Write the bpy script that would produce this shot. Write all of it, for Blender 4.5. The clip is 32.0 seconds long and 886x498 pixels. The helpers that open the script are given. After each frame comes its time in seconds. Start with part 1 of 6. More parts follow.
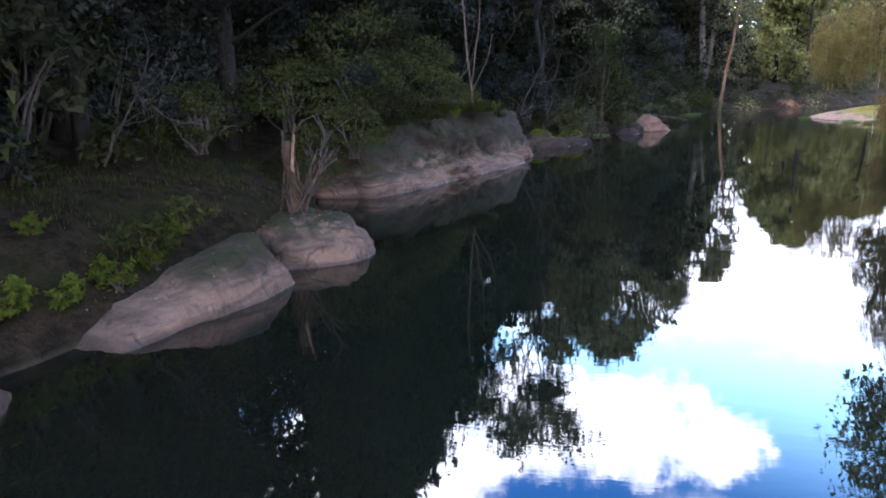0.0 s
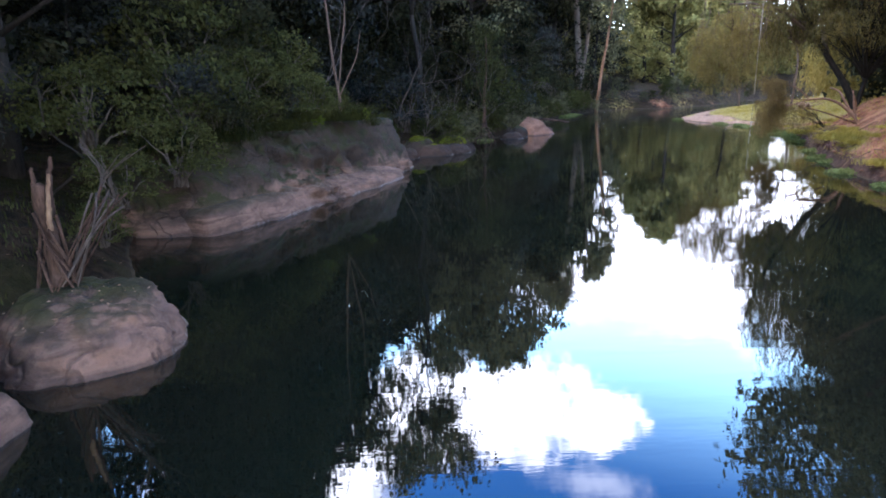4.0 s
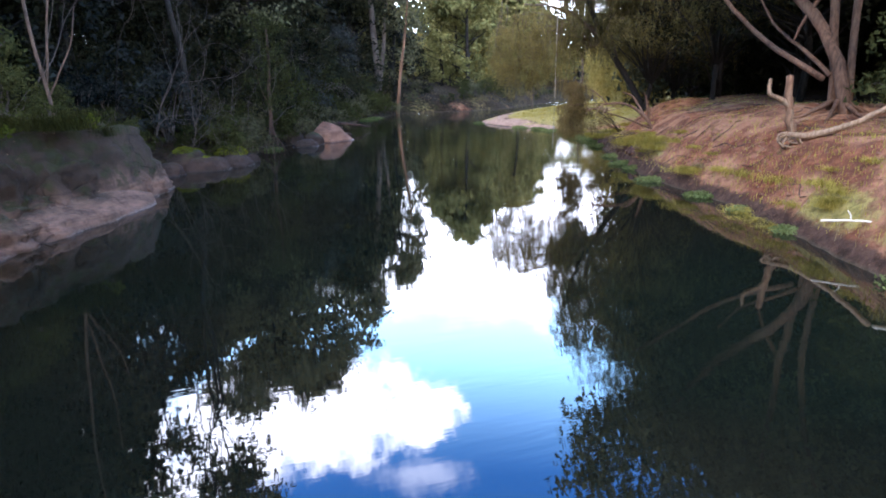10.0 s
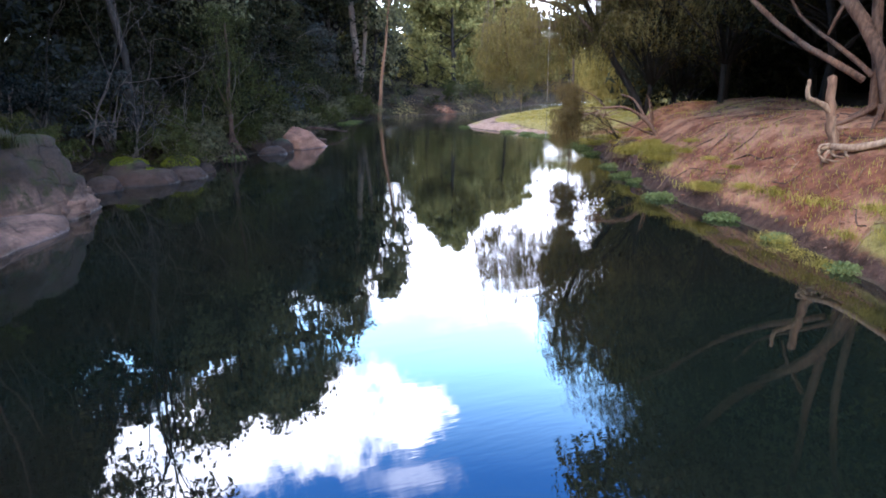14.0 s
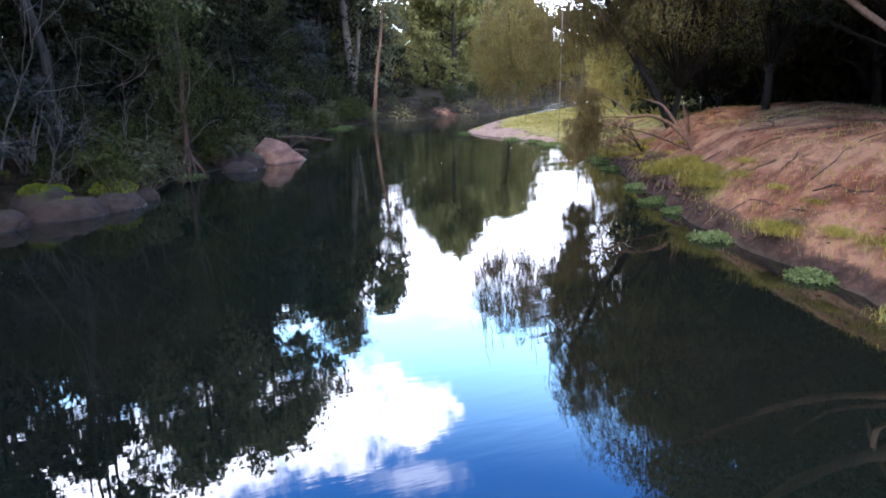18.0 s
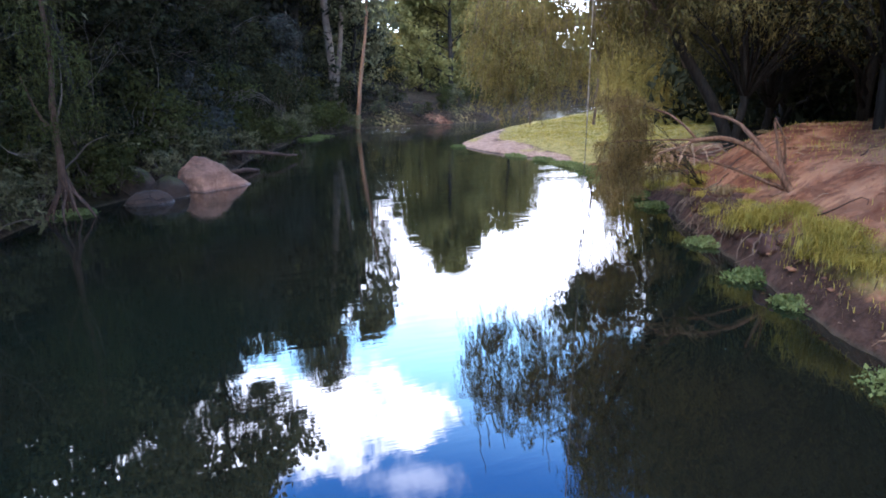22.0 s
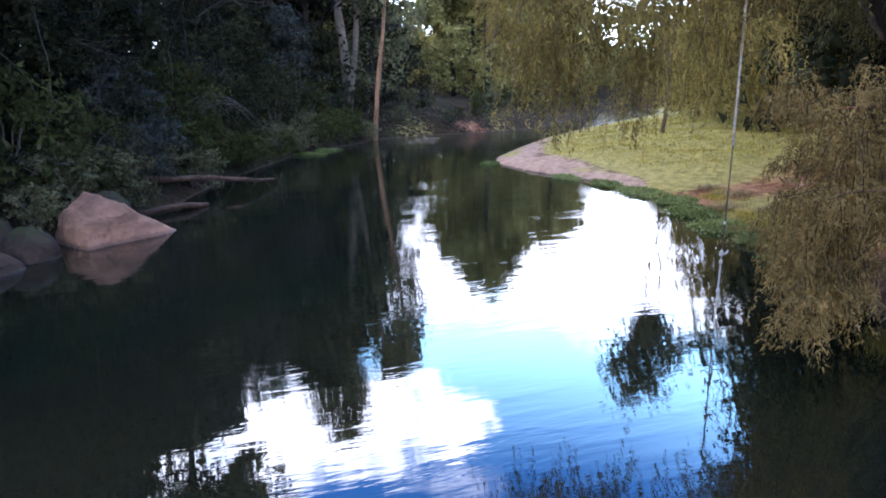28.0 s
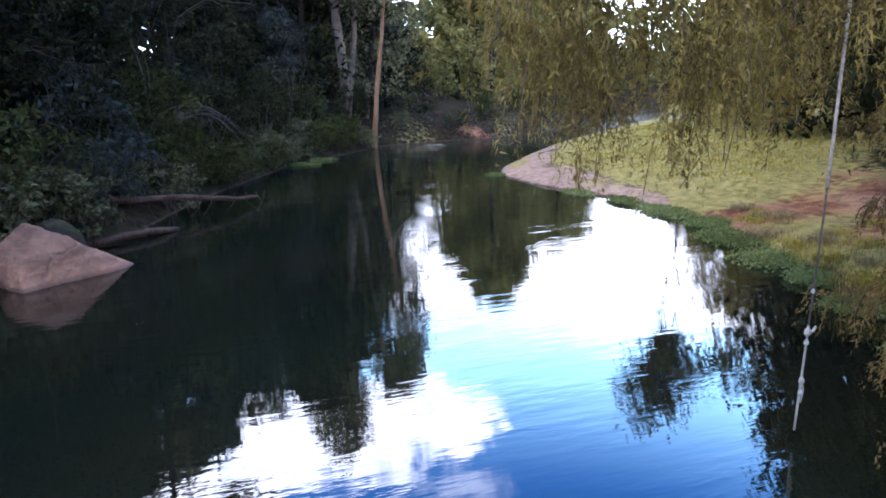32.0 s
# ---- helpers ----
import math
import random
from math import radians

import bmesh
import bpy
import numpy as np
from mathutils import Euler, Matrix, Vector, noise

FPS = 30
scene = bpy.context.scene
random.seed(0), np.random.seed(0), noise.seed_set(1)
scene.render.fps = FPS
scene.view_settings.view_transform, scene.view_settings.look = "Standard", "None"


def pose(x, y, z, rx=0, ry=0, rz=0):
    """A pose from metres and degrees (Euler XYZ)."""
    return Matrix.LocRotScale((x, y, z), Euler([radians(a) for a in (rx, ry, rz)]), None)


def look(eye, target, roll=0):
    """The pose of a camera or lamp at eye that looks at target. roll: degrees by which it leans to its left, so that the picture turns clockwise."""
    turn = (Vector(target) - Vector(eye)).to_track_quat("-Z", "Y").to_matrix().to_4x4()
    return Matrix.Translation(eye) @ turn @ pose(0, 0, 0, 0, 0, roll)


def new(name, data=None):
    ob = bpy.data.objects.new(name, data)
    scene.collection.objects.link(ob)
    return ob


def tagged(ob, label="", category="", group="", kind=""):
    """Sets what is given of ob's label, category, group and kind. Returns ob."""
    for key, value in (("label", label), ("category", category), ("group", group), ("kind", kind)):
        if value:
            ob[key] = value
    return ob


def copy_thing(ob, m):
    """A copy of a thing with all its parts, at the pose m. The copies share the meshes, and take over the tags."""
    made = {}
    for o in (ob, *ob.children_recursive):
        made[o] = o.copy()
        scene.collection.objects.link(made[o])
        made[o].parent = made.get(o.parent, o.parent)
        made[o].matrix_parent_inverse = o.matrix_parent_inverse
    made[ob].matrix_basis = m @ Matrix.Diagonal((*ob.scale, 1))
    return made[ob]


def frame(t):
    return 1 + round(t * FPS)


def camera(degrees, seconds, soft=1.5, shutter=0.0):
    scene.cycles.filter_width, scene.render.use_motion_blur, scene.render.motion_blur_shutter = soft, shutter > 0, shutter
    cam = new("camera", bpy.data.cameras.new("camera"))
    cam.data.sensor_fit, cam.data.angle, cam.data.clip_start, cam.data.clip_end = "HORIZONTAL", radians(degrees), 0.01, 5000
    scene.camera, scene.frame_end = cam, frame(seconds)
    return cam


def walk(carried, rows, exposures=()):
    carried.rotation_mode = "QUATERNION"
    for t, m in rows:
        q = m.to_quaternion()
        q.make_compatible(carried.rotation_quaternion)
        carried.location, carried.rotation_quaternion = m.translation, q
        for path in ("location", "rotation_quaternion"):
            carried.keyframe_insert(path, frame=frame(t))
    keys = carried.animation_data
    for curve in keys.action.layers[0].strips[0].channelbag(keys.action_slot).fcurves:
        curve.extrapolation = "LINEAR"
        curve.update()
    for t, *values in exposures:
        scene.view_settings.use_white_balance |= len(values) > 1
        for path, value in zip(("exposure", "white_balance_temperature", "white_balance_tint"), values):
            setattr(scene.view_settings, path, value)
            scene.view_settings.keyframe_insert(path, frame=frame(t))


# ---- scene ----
cam = camera(71.3, 32.0, soft=1.8)
PATH = [
    (0, (-1.122, -2.599, 2.944), (-1.392, -0.682, 2.441), -1.8),
    (0.5, (-1.126, -2.177, 2.901), (-1.401, -0.26, 2.402), -2.3),
    (1, (-1.19, -1.714, 2.916), (-1.439, 0.207, 2.416), -1.9),
    (1.5, (-1.212, -1.247, 2.919), (-1.389, 0.68, 2.417), -2.2),
    (2, (-1.254, -0.738, 2.918), (-1.332, 1.196, 2.414), -1.7),
    (2.5, (-1.187, -0.37, 2.909), (-1.14, 1.564, 2.404), -1.7),
    (4.5, (-0.877, 1.063, 3.267), (-0.752, 2.987, 2.736), -1.0),
    (5, (-0.857, 1.424, 3.191), (-0.542, 3.327, 2.662), -0.8),
    (5.5, (-0.858, 1.88, 3.182), (-0.368, 3.745, 2.653), -0.6),
    (6, (-0.774, 2.23, 3.214), (-0.119, 4.042, 2.68), -0.5),
    (6.5, (-0.723, 2.569, 3.2), (-0.04, 4.371, 2.666), -0.4),
    (7, (-0.558, 2.838, 3.178), (0.121, 4.642, 2.647), -0.4),
    (8, (-0.326, 3.375, 3.156), (0.354, 5.179, 2.626), -0.4),
    (9, (-0.047, 3.896, 3.141), (0.632, 5.702, 2.612), -0.4),
    (10, (0.226, 4.396, 3.122), (0.904, 6.203, 2.594), -0.4),
    (11, (0.481, 4.958, 3.122), (1.165, 6.761, 2.594), -0.4),
    (12, (0.791, 5.577, 3.108), (1.494, 7.374, 2.584), -0.4),
    (13, (1.151, 6.267, 3.105), (1.865, 8.06, 2.58), -0.5),
    (14, (1.491, 6.992, 3.091), (2.207, 8.785, 2.568), -0.3),
    (14.5, (1.736, 7.379, 3.13), (2.447, 9.174, 2.606), -0.4),
    (16.5, (2.612, 9.131, 3.141), (3.32, 10.927, 2.62), -0.3),
    (17, (2.854, 9.603, 3.208), (3.558, 11.4, 2.685), -0.6),
    (18, (3.361, 10.621, 3.263), (4.063, 12.419, 2.737), -0.7),
    (19, (3.957, 11.853, 3.257), (4.659, 13.651, 2.733), -0.5),
    (20, (4.639, 13.222, 3.264), (5.341, 15.02, 2.741), -0.6),
    (21, (5.407, 14.731, 3.278), (6.109, 16.529, 2.755), -0.6),
    (22, (6.163, 16.376, 3.262), (6.871, 18.174, 2.745), -0.2),
    (23, (6.87, 18.085, 3.303), (7.587, 19.88, 2.791), 0.1),
    (24, (7.561, 19.573, 3.339), (8.28, 21.368, 2.829), 0.3),
    (25, (8.36, 20.42, 3.2), (9.000, 22.245, 2.688), -1.0),
    (25.5, (8.636, 21.025, 3.098), (9.269, 22.853, 2.591), -1.2),
    (27.5, (9.255, 22.788, 3.03), (9.865, 24.625, 2.528), -1.0),
    (28, (9.385, 23.074, 3.023), (9.971, 24.92, 2.524), -1.1),
    (28.5, (9.515, 23.297, 3.035), (10.082, 25.15, 2.541), -1.4),
    (29, (9.606, 23.568, 3.067), (10.175, 25.419, 2.567), -1.3),
    (29.5, (9.658, 23.795, 3.114), (10.235, 25.644, 2.616), -1.6),
    (30, (9.779, 24.004, 3.115), (10.347, 25.856, 2.618), -1.4),
    (31, (9.989, 24.465, 3.163), (10.554, 26.318, 2.666), -1.5),
    (32, (10.204, 24.951, 3.187), (10.77, 26.805, 2.693), -1.6),
]
walk(cam, [(t, look(eye, target, roll)) for t, eye, target, roll in PATH], [(0.0, -0.30, 5700, 21), (18.0, -0.32, 5600, 22), (26.0, -0.40, 5500, 22), (32.0, -0.42, 5500, 22)])


# ---------------------------------------------------------------- sky, sun
SUN_EL, SUN_AZ = 47.0, -114.0      # elevation; heading from +y, clockwise seen from above
world = bpy.data.worlds.new("world")
scene.world = world
world.use_nodes = True


def node(nt, kind, **kw):
    n = nt.nodes.new(kind)
    for k, v in kw.items():
        if k == "op":
            n.operation = v
        else:
            n.inputs[int(k[1:]) if k[0] == "i" and k[1:].isdigit() else k].default_value = v
    return n


def mth(nt, op, a, b=None, c=None, clamp=False):
    n = nt.nodes.new("ShaderNodeMath")
    n.operation, n.use_clamp = op, clamp
    for k, v in enumerate((a, b, c)):
        if v is None:
            continue
        if isinstance(v, (int, float)):
            n.inputs[k].default_value = v
        else:
            nt.links.new(v, n.inputs[k])
    return n.outputs[0]


def rng(nt, v, a, b, lo=0.0, hi=1.0, smooth=True):
    n = nt.nodes.new("ShaderNodeMapRange")
    n.interpolation_type = "SMOOTHSTEP" if smooth else "LINEAR"
    for k, x in zip(("From Min", "From Max", "To Min", "To Max"), (a, b, lo, hi)):
        n.inputs[k].default_value = x
    nt.links.new(v, n.inputs["Value"])
    return n.outputs["Result"]


def mixc(nt, f, a, b):
    n = nt.nodes.new("ShaderNodeMix")
    n.data_type = "RGBA"
    for sock, v in ((n.inputs[0], f), (n.inputs[6], a), (n.inputs[7], b)):
        if isinstance(v, (int, float)):
            sock.default_value = v
        elif isinstance(v, tuple):
            sock.default_value = (*v, 1)
        else:
            nt.links.new(v, sock)
    return n.outputs[2]


def noise_tex(nt, vec, scale, detail=4, rough=0.55, dist=0.0):
    n = nt.nodes.new("ShaderNodeTexNoise")
    n.inputs["Scale"].default_value, n.inputs["Detail"].default_value = scale, detail
    n.inputs["Roughness"].default_value, n.inputs["Distortion"].default_value = rough, dist
    if vec is not None:
        nt.links.new(vec, n.inputs["Vector"])
    return n.outputs["Fac"]


def build_sky():
    nt = world.node_tree
    bg = nt.nodes["Background"]
    sky = nt.nodes.new("ShaderNodeTexSky")
    sky.sky_type, sky.sun_disc = "NISHITA", False
    sky.sun_elevation, sky.sun_rotation = radians(SUN_EL), radians(SUN_AZ)
    sky.air_density, sky.dust_density, sky.ozone_density = 1.0, 0.6, 2.5
    tc = nt.nodes.new("ShaderNodeTexCoord")
    sep = nt.nodes.new("ShaderNodeSeparateXYZ")
    nt.links.new(tc.outputs["Generated"], sep.inputs[0])
    x, y, z = sep.outputs
    az = mth(nt, "MULTIPLY", mth(nt, "ARCTAN2", x, y), 57.29578)
    el = mth(nt, "MULTIPLY", mth(nt, "ARCSINE", z), 57.29578)
    fine = mth(nt, "ADD", mth(nt, "MULTIPLY", noise_tex(nt, tc.outputs["Generated"], 7.0, 8, 0.62, 0.4), 0.65), mth(nt, "MULTIPLY", noise_tex(nt, tc.outputs["Generated"], 22.0, 6, 0.6), 0.35))
    wisp = noise_tex(nt, tc.outputs["Generated"], 2.2, 5, 0.6)
    n0 = mth(nt, "SUBTRACT", fine, 0.5)

    def blob(a0, e0, sa, se, amp):
        u = mth(nt, "DIVIDE", mth(nt, "SUBTRACT", az, a0), sa)
        v = mth(nt, "DIVIDE", mth(nt, "SUBTRACT", el, e0), se)
        r = mth(nt, "SQRT", mth(nt, "ADD", mth(nt, "MULTIPLY", u, u), mth(nt, "MULTIPLY", v, v)))
        return mth(nt, "ADD", mth(nt, "SUBTRACT", 1.0, r), mth(nt, "MULTIPLY", n0, amp))

    m = mth(nt, "ADD", mth(nt, "DIVIDE", mth(nt, "SUBTRACT", 22.5, el), 11.0), mth(nt, "MULTIPLY", n0, 1.2))   # cloud bank low down
    for a0, e0, sa, se, amp in ((6, 30.2, 15, 5.8, 2.6), (18.0, 30.3, 6.0, 3.2, 2.6), (-14, 33, 14, 9, 2.4)):
        m = mth(nt, "MAXIMUM", m, blob(a0, e0, sa, se, amp))
    thin = mth(nt, "MULTIPLY", rng(nt, blob(17.0, 35.2, 8.0, 1.8, 3.2), 0.0, 1.1), 0.35)
    rest = mth(nt, "MULTIPLY", rng(nt, wisp, 0.47, 0.6), rng(nt, el, 44, 60))
    cl = mth(nt, "MAXIMUM", mth(nt, "MAXIMUM", rng(nt, m, -0.05, 0.40), thin), rest)
    veil = mth(nt, "MULTIPLY", rng(nt, el, 36, 20), 0.75)
    tint = nt.nodes.new("ShaderNodeMix")
    tint.data_type, tint.blend_type = "RGBA", "MULTIPLY"
    tint.inputs[0].default_value = 1.0
    nt.links.new(sky.outputs[0], tint.inputs[6])
    tint.inputs[7].default_value = (2.5, 6.3, 9.8, 1)
    low_sky = mixc(nt, veil, tint.outputs[2], (50, 88, 112))
    nt.links.new(mixc(nt, cl, low_sky, (92, 94, 97)), bg.inputs["Color"])
    bg.inputs["Strength"].default_value = 0.15


build_sky()
sun = new("sun", bpy.data.lights.new("sun", "SUN"))
sun.data.energy, sun.data.angle, sun.data.color = 4.2, radians(4.0), (1.0, 0.87, 0.68)
_a, _e = radians(SUN_AZ), radians(SUN_EL)
sun.matrix_world = look((40 * math.sin(_a) * math.cos(_e), 40 * math.cos(_a) * math.cos(_e), 40 * math.sin(_e)), (0, 0, 0))


# ---------------------------------------------------------------- materials
def material(name):
    m = bpy.data.materials.new(name)
    m.use_nodes = True
    nt = m.node_tree
    b = nt.nodes["Principled BSDF"]
    return m, nt, b


def coords(nt, kind="Object"):
    return nt.nodes.new("ShaderNodeTexCoord").outputs[kind]


def world_pos(nt):
    return nt.nodes.new("ShaderNodeNewGeometry").outputs["Position"]


def bump(nt, b, h, strength=0.5, dist=0.02):
    n = nt.nodes.new("ShaderNodeBump")
    n.inputs["Strength"].default_value, n.inputs["Distance"].default_value = strength, dist
    nt.links.new(h, n.inputs["Height"])
    nt.links.new(n.outputs[0], b.inputs["Normal"])


def warm(c, r=1.06, b=0.88):
    """A colour shifted a little to the warm side."""
    return (min(1.0, c[0] * r), c[1], c[2] * b)


def leaf_material(name, dark, light, back=0.25, rough=0.6):
    m, nt, b = material(name)
    dark, light = warm(dark, 1.12, 0.95), warm(light, 1.12, 0.95)
    geo = nt.nodes.new("ShaderNodeNewGeometry")
    oi = nt.nodes.new("ShaderNodeObjectInfo")
    big = noise_tex(nt, geo.outputs["Position"], 0.45, 3)
    tuft_ = noise_tex(nt, geo.outputs["Position"], 1.9, 2)
    f = mth(nt, "MULTIPLY_ADD", geo.outputs["Random Per Island"], 0.45, mth(nt, "MULTIPLY", mth(nt, "SUBTRACT", big, 0.34), 1.0), clamp=True)
    f = mth(nt, "ADD", f, mth(nt, "MULTIPLY", mth(nt, "SUBTRACT", tuft_, 0.5), 0.9), clamp=True)
    f = mth(nt, "ADD", f, mth(nt, "MULTIPLY", mth(nt, "SUBTRACT", oi.outputs["Random"], 0.5), 0.3), clamp=True)
    col = mixc(nt, f, dark, light)
    nt.links.new(col, b.inputs["Base Color"])
    b.inputs["Roughness"].default_value = rough
    b.inputs["Specular IOR Level"].default_value = 0.0 if rough > 0.5 else 0.2
    tr = nt.nodes.new("ShaderNodeBsdfTranslucent")
    nt.links.new(col, tr.inputs["Color"])
    mx = nt.nodes.new("ShaderNodeMixShader")
    mx.inputs[0].default_value = back
    nt.links.new(b.outputs[0], mx.inputs[1])
    nt.links.new(tr.outputs[0], mx.inputs[2])
    nt.links.new(mx.outputs[0], nt.nodes["Material Output"].inputs["Surface"])
    return m


def bark_material(name, dark, light, scale=1.0, moss=None):
    m, nt, b = material(name)
    dark, light = warm(dark), warm(light)
    p = coords(nt)
    mp = nt.nodes.new("ShaderNodeMapping")
    mp.inputs["Scale"].default_value = (6 * scale, 6 * scale, 1.2 * scale)
    nt.links.new(p, mp.inputs[0])
    n1 = noise_tex(nt, mp.outputs[0], 3.0, 6, 0.65)
    n2 = noise_tex(nt, p, 1.1 * scale, 3)
    f = mth(nt, "ADD", mth(nt, "MULTIPLY", rng(nt, n1, 0.3, 0.7), 0.6), mth(nt, "MULTIPLY", rng(nt, n2, 0.35, 0.65), 0.4))
    col = mixc(nt, f, dark, light)
    if moss:
        col = mixc(nt, rng(nt, noise_tex(nt, p, 2.3, 4), 0.52, 0.66), col, moss)
    nt.links.new(col, b.inputs["Base Color"])
    b.inputs["Roughness"].default_value = 0.9
    b.inputs["Specular IOR Level"].default_value = 0.12
    bump(nt, b, n1, 0.7, 0.03)
    return m


def rock_material(name, low, high, lichen, moss, line=0.75, mossy=0.62):
    """Granite: pale washed stone near the water, grey lichen above, moss on top."""
    m, nt, b = material(name)
    low, high, lichen = warm(low), warm(high), warm(lichen)
    p = world_pos(nt)
    sep = nt.nodes.new("ShaderNodeSeparateXYZ")
    nt.links.new(p, sep.inputs[0])
    n1 = noise_tex(nt, p, 0.9, 6, 0.6, 0.4)
    n2 = noise_tex(nt, p, 7.0, 5, 0.65)
    n3 = noise_tex(nt, p, 60.0, 3, 0.7)
    mp = nt.nodes.new("ShaderNodeMapping")
    mp.inputs["Scale"].default_value = (0.35, 0.35, 2.6)
    nt.links.new(p, mp.inputs[0])
    strat = noise_tex(nt, mp.outputs[0], 1.6, 4, 0.6, 0.8)
    h = mth(nt, "ADD", sep.outputs[2], mth(nt, "MULTIPLY", mth(nt, "SUBTRACT", n1, 0.5), 1.6))
    col = mixc(nt, rng(nt, h, line - 0.3, line + 0.35), low, high)
    col = mixc(nt, mth(nt, "MULTIPLY", rng(nt, strat, 0.42, 0.62), 0.55), col, lichen)
    col = mixc(nt, mth(nt, "MULTIPLY", rng(nt, n2, 0.5, 0.75), 0.45), col, tuple(c * 0.45 for c in lichen))
    wet = rng(nt, mth(nt, "ADD", sep.outputs[2], mth(nt, "MULTIPLY", n2, 0.12)), 0.16, 0.06)
    col = mixc(nt, mth(nt, "MULTIPLY", wet, 0.75), col, tuple(c * 0.28 for c in low))
    nrm = nt.nodes.new("ShaderNodeSeparateXYZ")
    nt.links.new(nt.nodes.new("ShaderNodeNewGeometry").outputs["Normal"], nrm.inputs[0])
    mo = mth(nt, "ADD", mth(nt, "MULTIPLY", nrm.outputs[2], 0.22), noise_tex(nt, p, 2.6, 5, 0.6))
    mo = mth(nt, "MULTIPLY", rng(nt, mo, mossy, mossy + 0.14), rng(nt, sep.outputs[2], 0.3, 0.7))
    col = mixc(nt, mo, col, moss)
    col = mixc(nt, mth(nt, "MULTIPLY", rng(nt, n3, 0.55, 0.8), 0.3), col, tuple(min(1, c * 1.5) for c in low))
    wob = nt.nodes.new("ShaderNodeVectorMath")
    wob.operation = "MULTIPLY_ADD"
    wn = nt.nodes.new("ShaderNodeTexNoise")
    wn.inputs["Scale"].default_value = 1.3
    nt.links.new(p, wn.inputs["Vector"])
    nt.links.new(wn.outputs["Color"], wob.inputs[0])
    wob.inputs[1].default_value = (1.4, 1.4, 1.4)
    nt.links.new(p, wob.inputs[2])
    vo = nt.nodes.new("ShaderNodeTexVoronoi")
    vo.feature = "DISTANCE_TO_EDGE"
    vo.inputs["Scale"].default_value = 0.75
    nt.links.new(wob.outputs[0], vo.inputs["Vector"])
    crack = mth(nt, "MULTIPLY", rng(nt, vo.outputs["Distance"], 0.035, 0.004), rng(nt, n1, 0.42, 0.56))
    col = mixc(nt, mth(nt, "MULTIPLY", crack, 0.35), col, tuple(c * 0.2 for c in lichen))
    n4 = noise_tex(nt, p, 2.2, 6, 0.7, 0.6)
    col = mixc(nt, mth(nt, "MULTIPLY", rng(nt, n4, 0.40, 0.64), 0.42), col, tuple(c * 0.5 for c in high))
    nt.links.new(col, b.inputs["Base Color"])
    b.inputs["Specular IOR Level"].default_value = 0.15
    nt.links.new(rng(nt, wet, 0, 1, 0.9, 0.35), b.inputs["Roughness"])
    h_ = mth(nt, "ADD", mth(nt, "MULTIPLY", n2, 0.9), mth(nt, "MULTIPLY", n3, 0.16))
    bump(nt, b, mth(nt, "SUBTRACT", mth(nt, "ADD", h_, n4), mth(nt, "MULTIPLY", crack, 0.5)), 0.9, 0.06)
    return m


def plain(name, a, b_, scale=5.0, rough=0.8, metal=0.0):
    m, nt, b = material(name)
    p = coords(nt)
    nt.links.new(mixc(nt, rng(nt, noise_tex(nt, p, scale, 5, 0.6), 0.3, 0.7), a, b_), b.inputs["Base Color"])
    b.inputs["Roughness"].default_value, b.inputs["Metallic"].default_value, b.inputs["Specular IOR Level"].default_value = rough, metal, 0.15
    bump(nt, b, noise_tex(nt, p, scale * 6, 4), 0.4, 0.01)
    return m


# LEAF_DARK and LEAF_BLUE hold the left bank's shade in their near-black colours
LEAF_DARK = leaf_material("shade-darkened rainforest leaves", (0.005, 0.006, 0.003), (0.044, 0.047, 0.024))
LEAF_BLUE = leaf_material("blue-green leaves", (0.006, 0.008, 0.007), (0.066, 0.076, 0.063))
LEAF_MID = leaf_material("bank shrub leaves", (0.016, 0.020, 0.007), (0.070, 0.077, 0.026))
LEAF_GUM = leaf_material("gum leaves", (0.020, 0.023, 0.011), (0.170, 0.168, 0.086))
LEAF_WEEP = leaf_material("weeping olive foliage", (0.110, 0.092, 0.022), (0.380, 0.305, 0.085), 0.42)
LEAF_LIME = leaf_material("lime green leaves", (0.030, 0.042, 0.007), (0.105, 0.130, 0.020), 0.35)
LEAF_BUSH = leaf_material("olive shrub foliage", (0.036, 0.029, 0.011), (0.215, 0.160, 0.058), 0.3)
# one olive foliage coloured twice: LEAF_CREEK as in sun, LEAF_OLIVE as in shade
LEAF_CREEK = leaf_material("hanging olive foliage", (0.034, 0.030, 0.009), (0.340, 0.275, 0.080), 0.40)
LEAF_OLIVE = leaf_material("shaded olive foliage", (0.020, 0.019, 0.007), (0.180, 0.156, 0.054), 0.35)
LEAF_SOFT = leaf_material("soft feathery bank foliage", (0.014, 0.018, 0.006), (0.090, 0.099, 0.033), 0.3)
GRASS = leaf_material("bank grass", (0.115, 0.105, 0.018), (0.400, 0.345, 0.075), 0.38)
GRASS_DRY = leaf_material("dry grass", (0.120, 0.100, 0.045), (0.260, 0.210, 0.110), 0.3)
# darker copy of the grass; its colour holds the left bank's shade
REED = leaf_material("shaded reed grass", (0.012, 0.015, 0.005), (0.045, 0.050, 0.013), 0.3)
WEED = leaf_material("floating weed leaves", (0.065, 0.095, 0.028), (0.210, 0.250, 0.095), 0.3)
MOSS = leaf_material("moss", (0.060, 0.075, 0.010), (0.150, 0.165, 0.025), 0.2)
# sunlight on the far trees is put into these two lighter leaf colours
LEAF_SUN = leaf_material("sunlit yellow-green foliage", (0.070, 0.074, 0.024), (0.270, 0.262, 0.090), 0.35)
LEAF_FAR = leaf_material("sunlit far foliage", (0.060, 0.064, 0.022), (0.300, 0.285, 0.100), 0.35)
BARK_DARK = bark_material("dark bark", (0.007, 0.006, 0.005), (0.032, 0.027, 0.022))
BARK_PALE = bark_material("pale gum bark", (0.050, 0.036, 0.028), (0.165, 0.128, 0.103), 0.9)
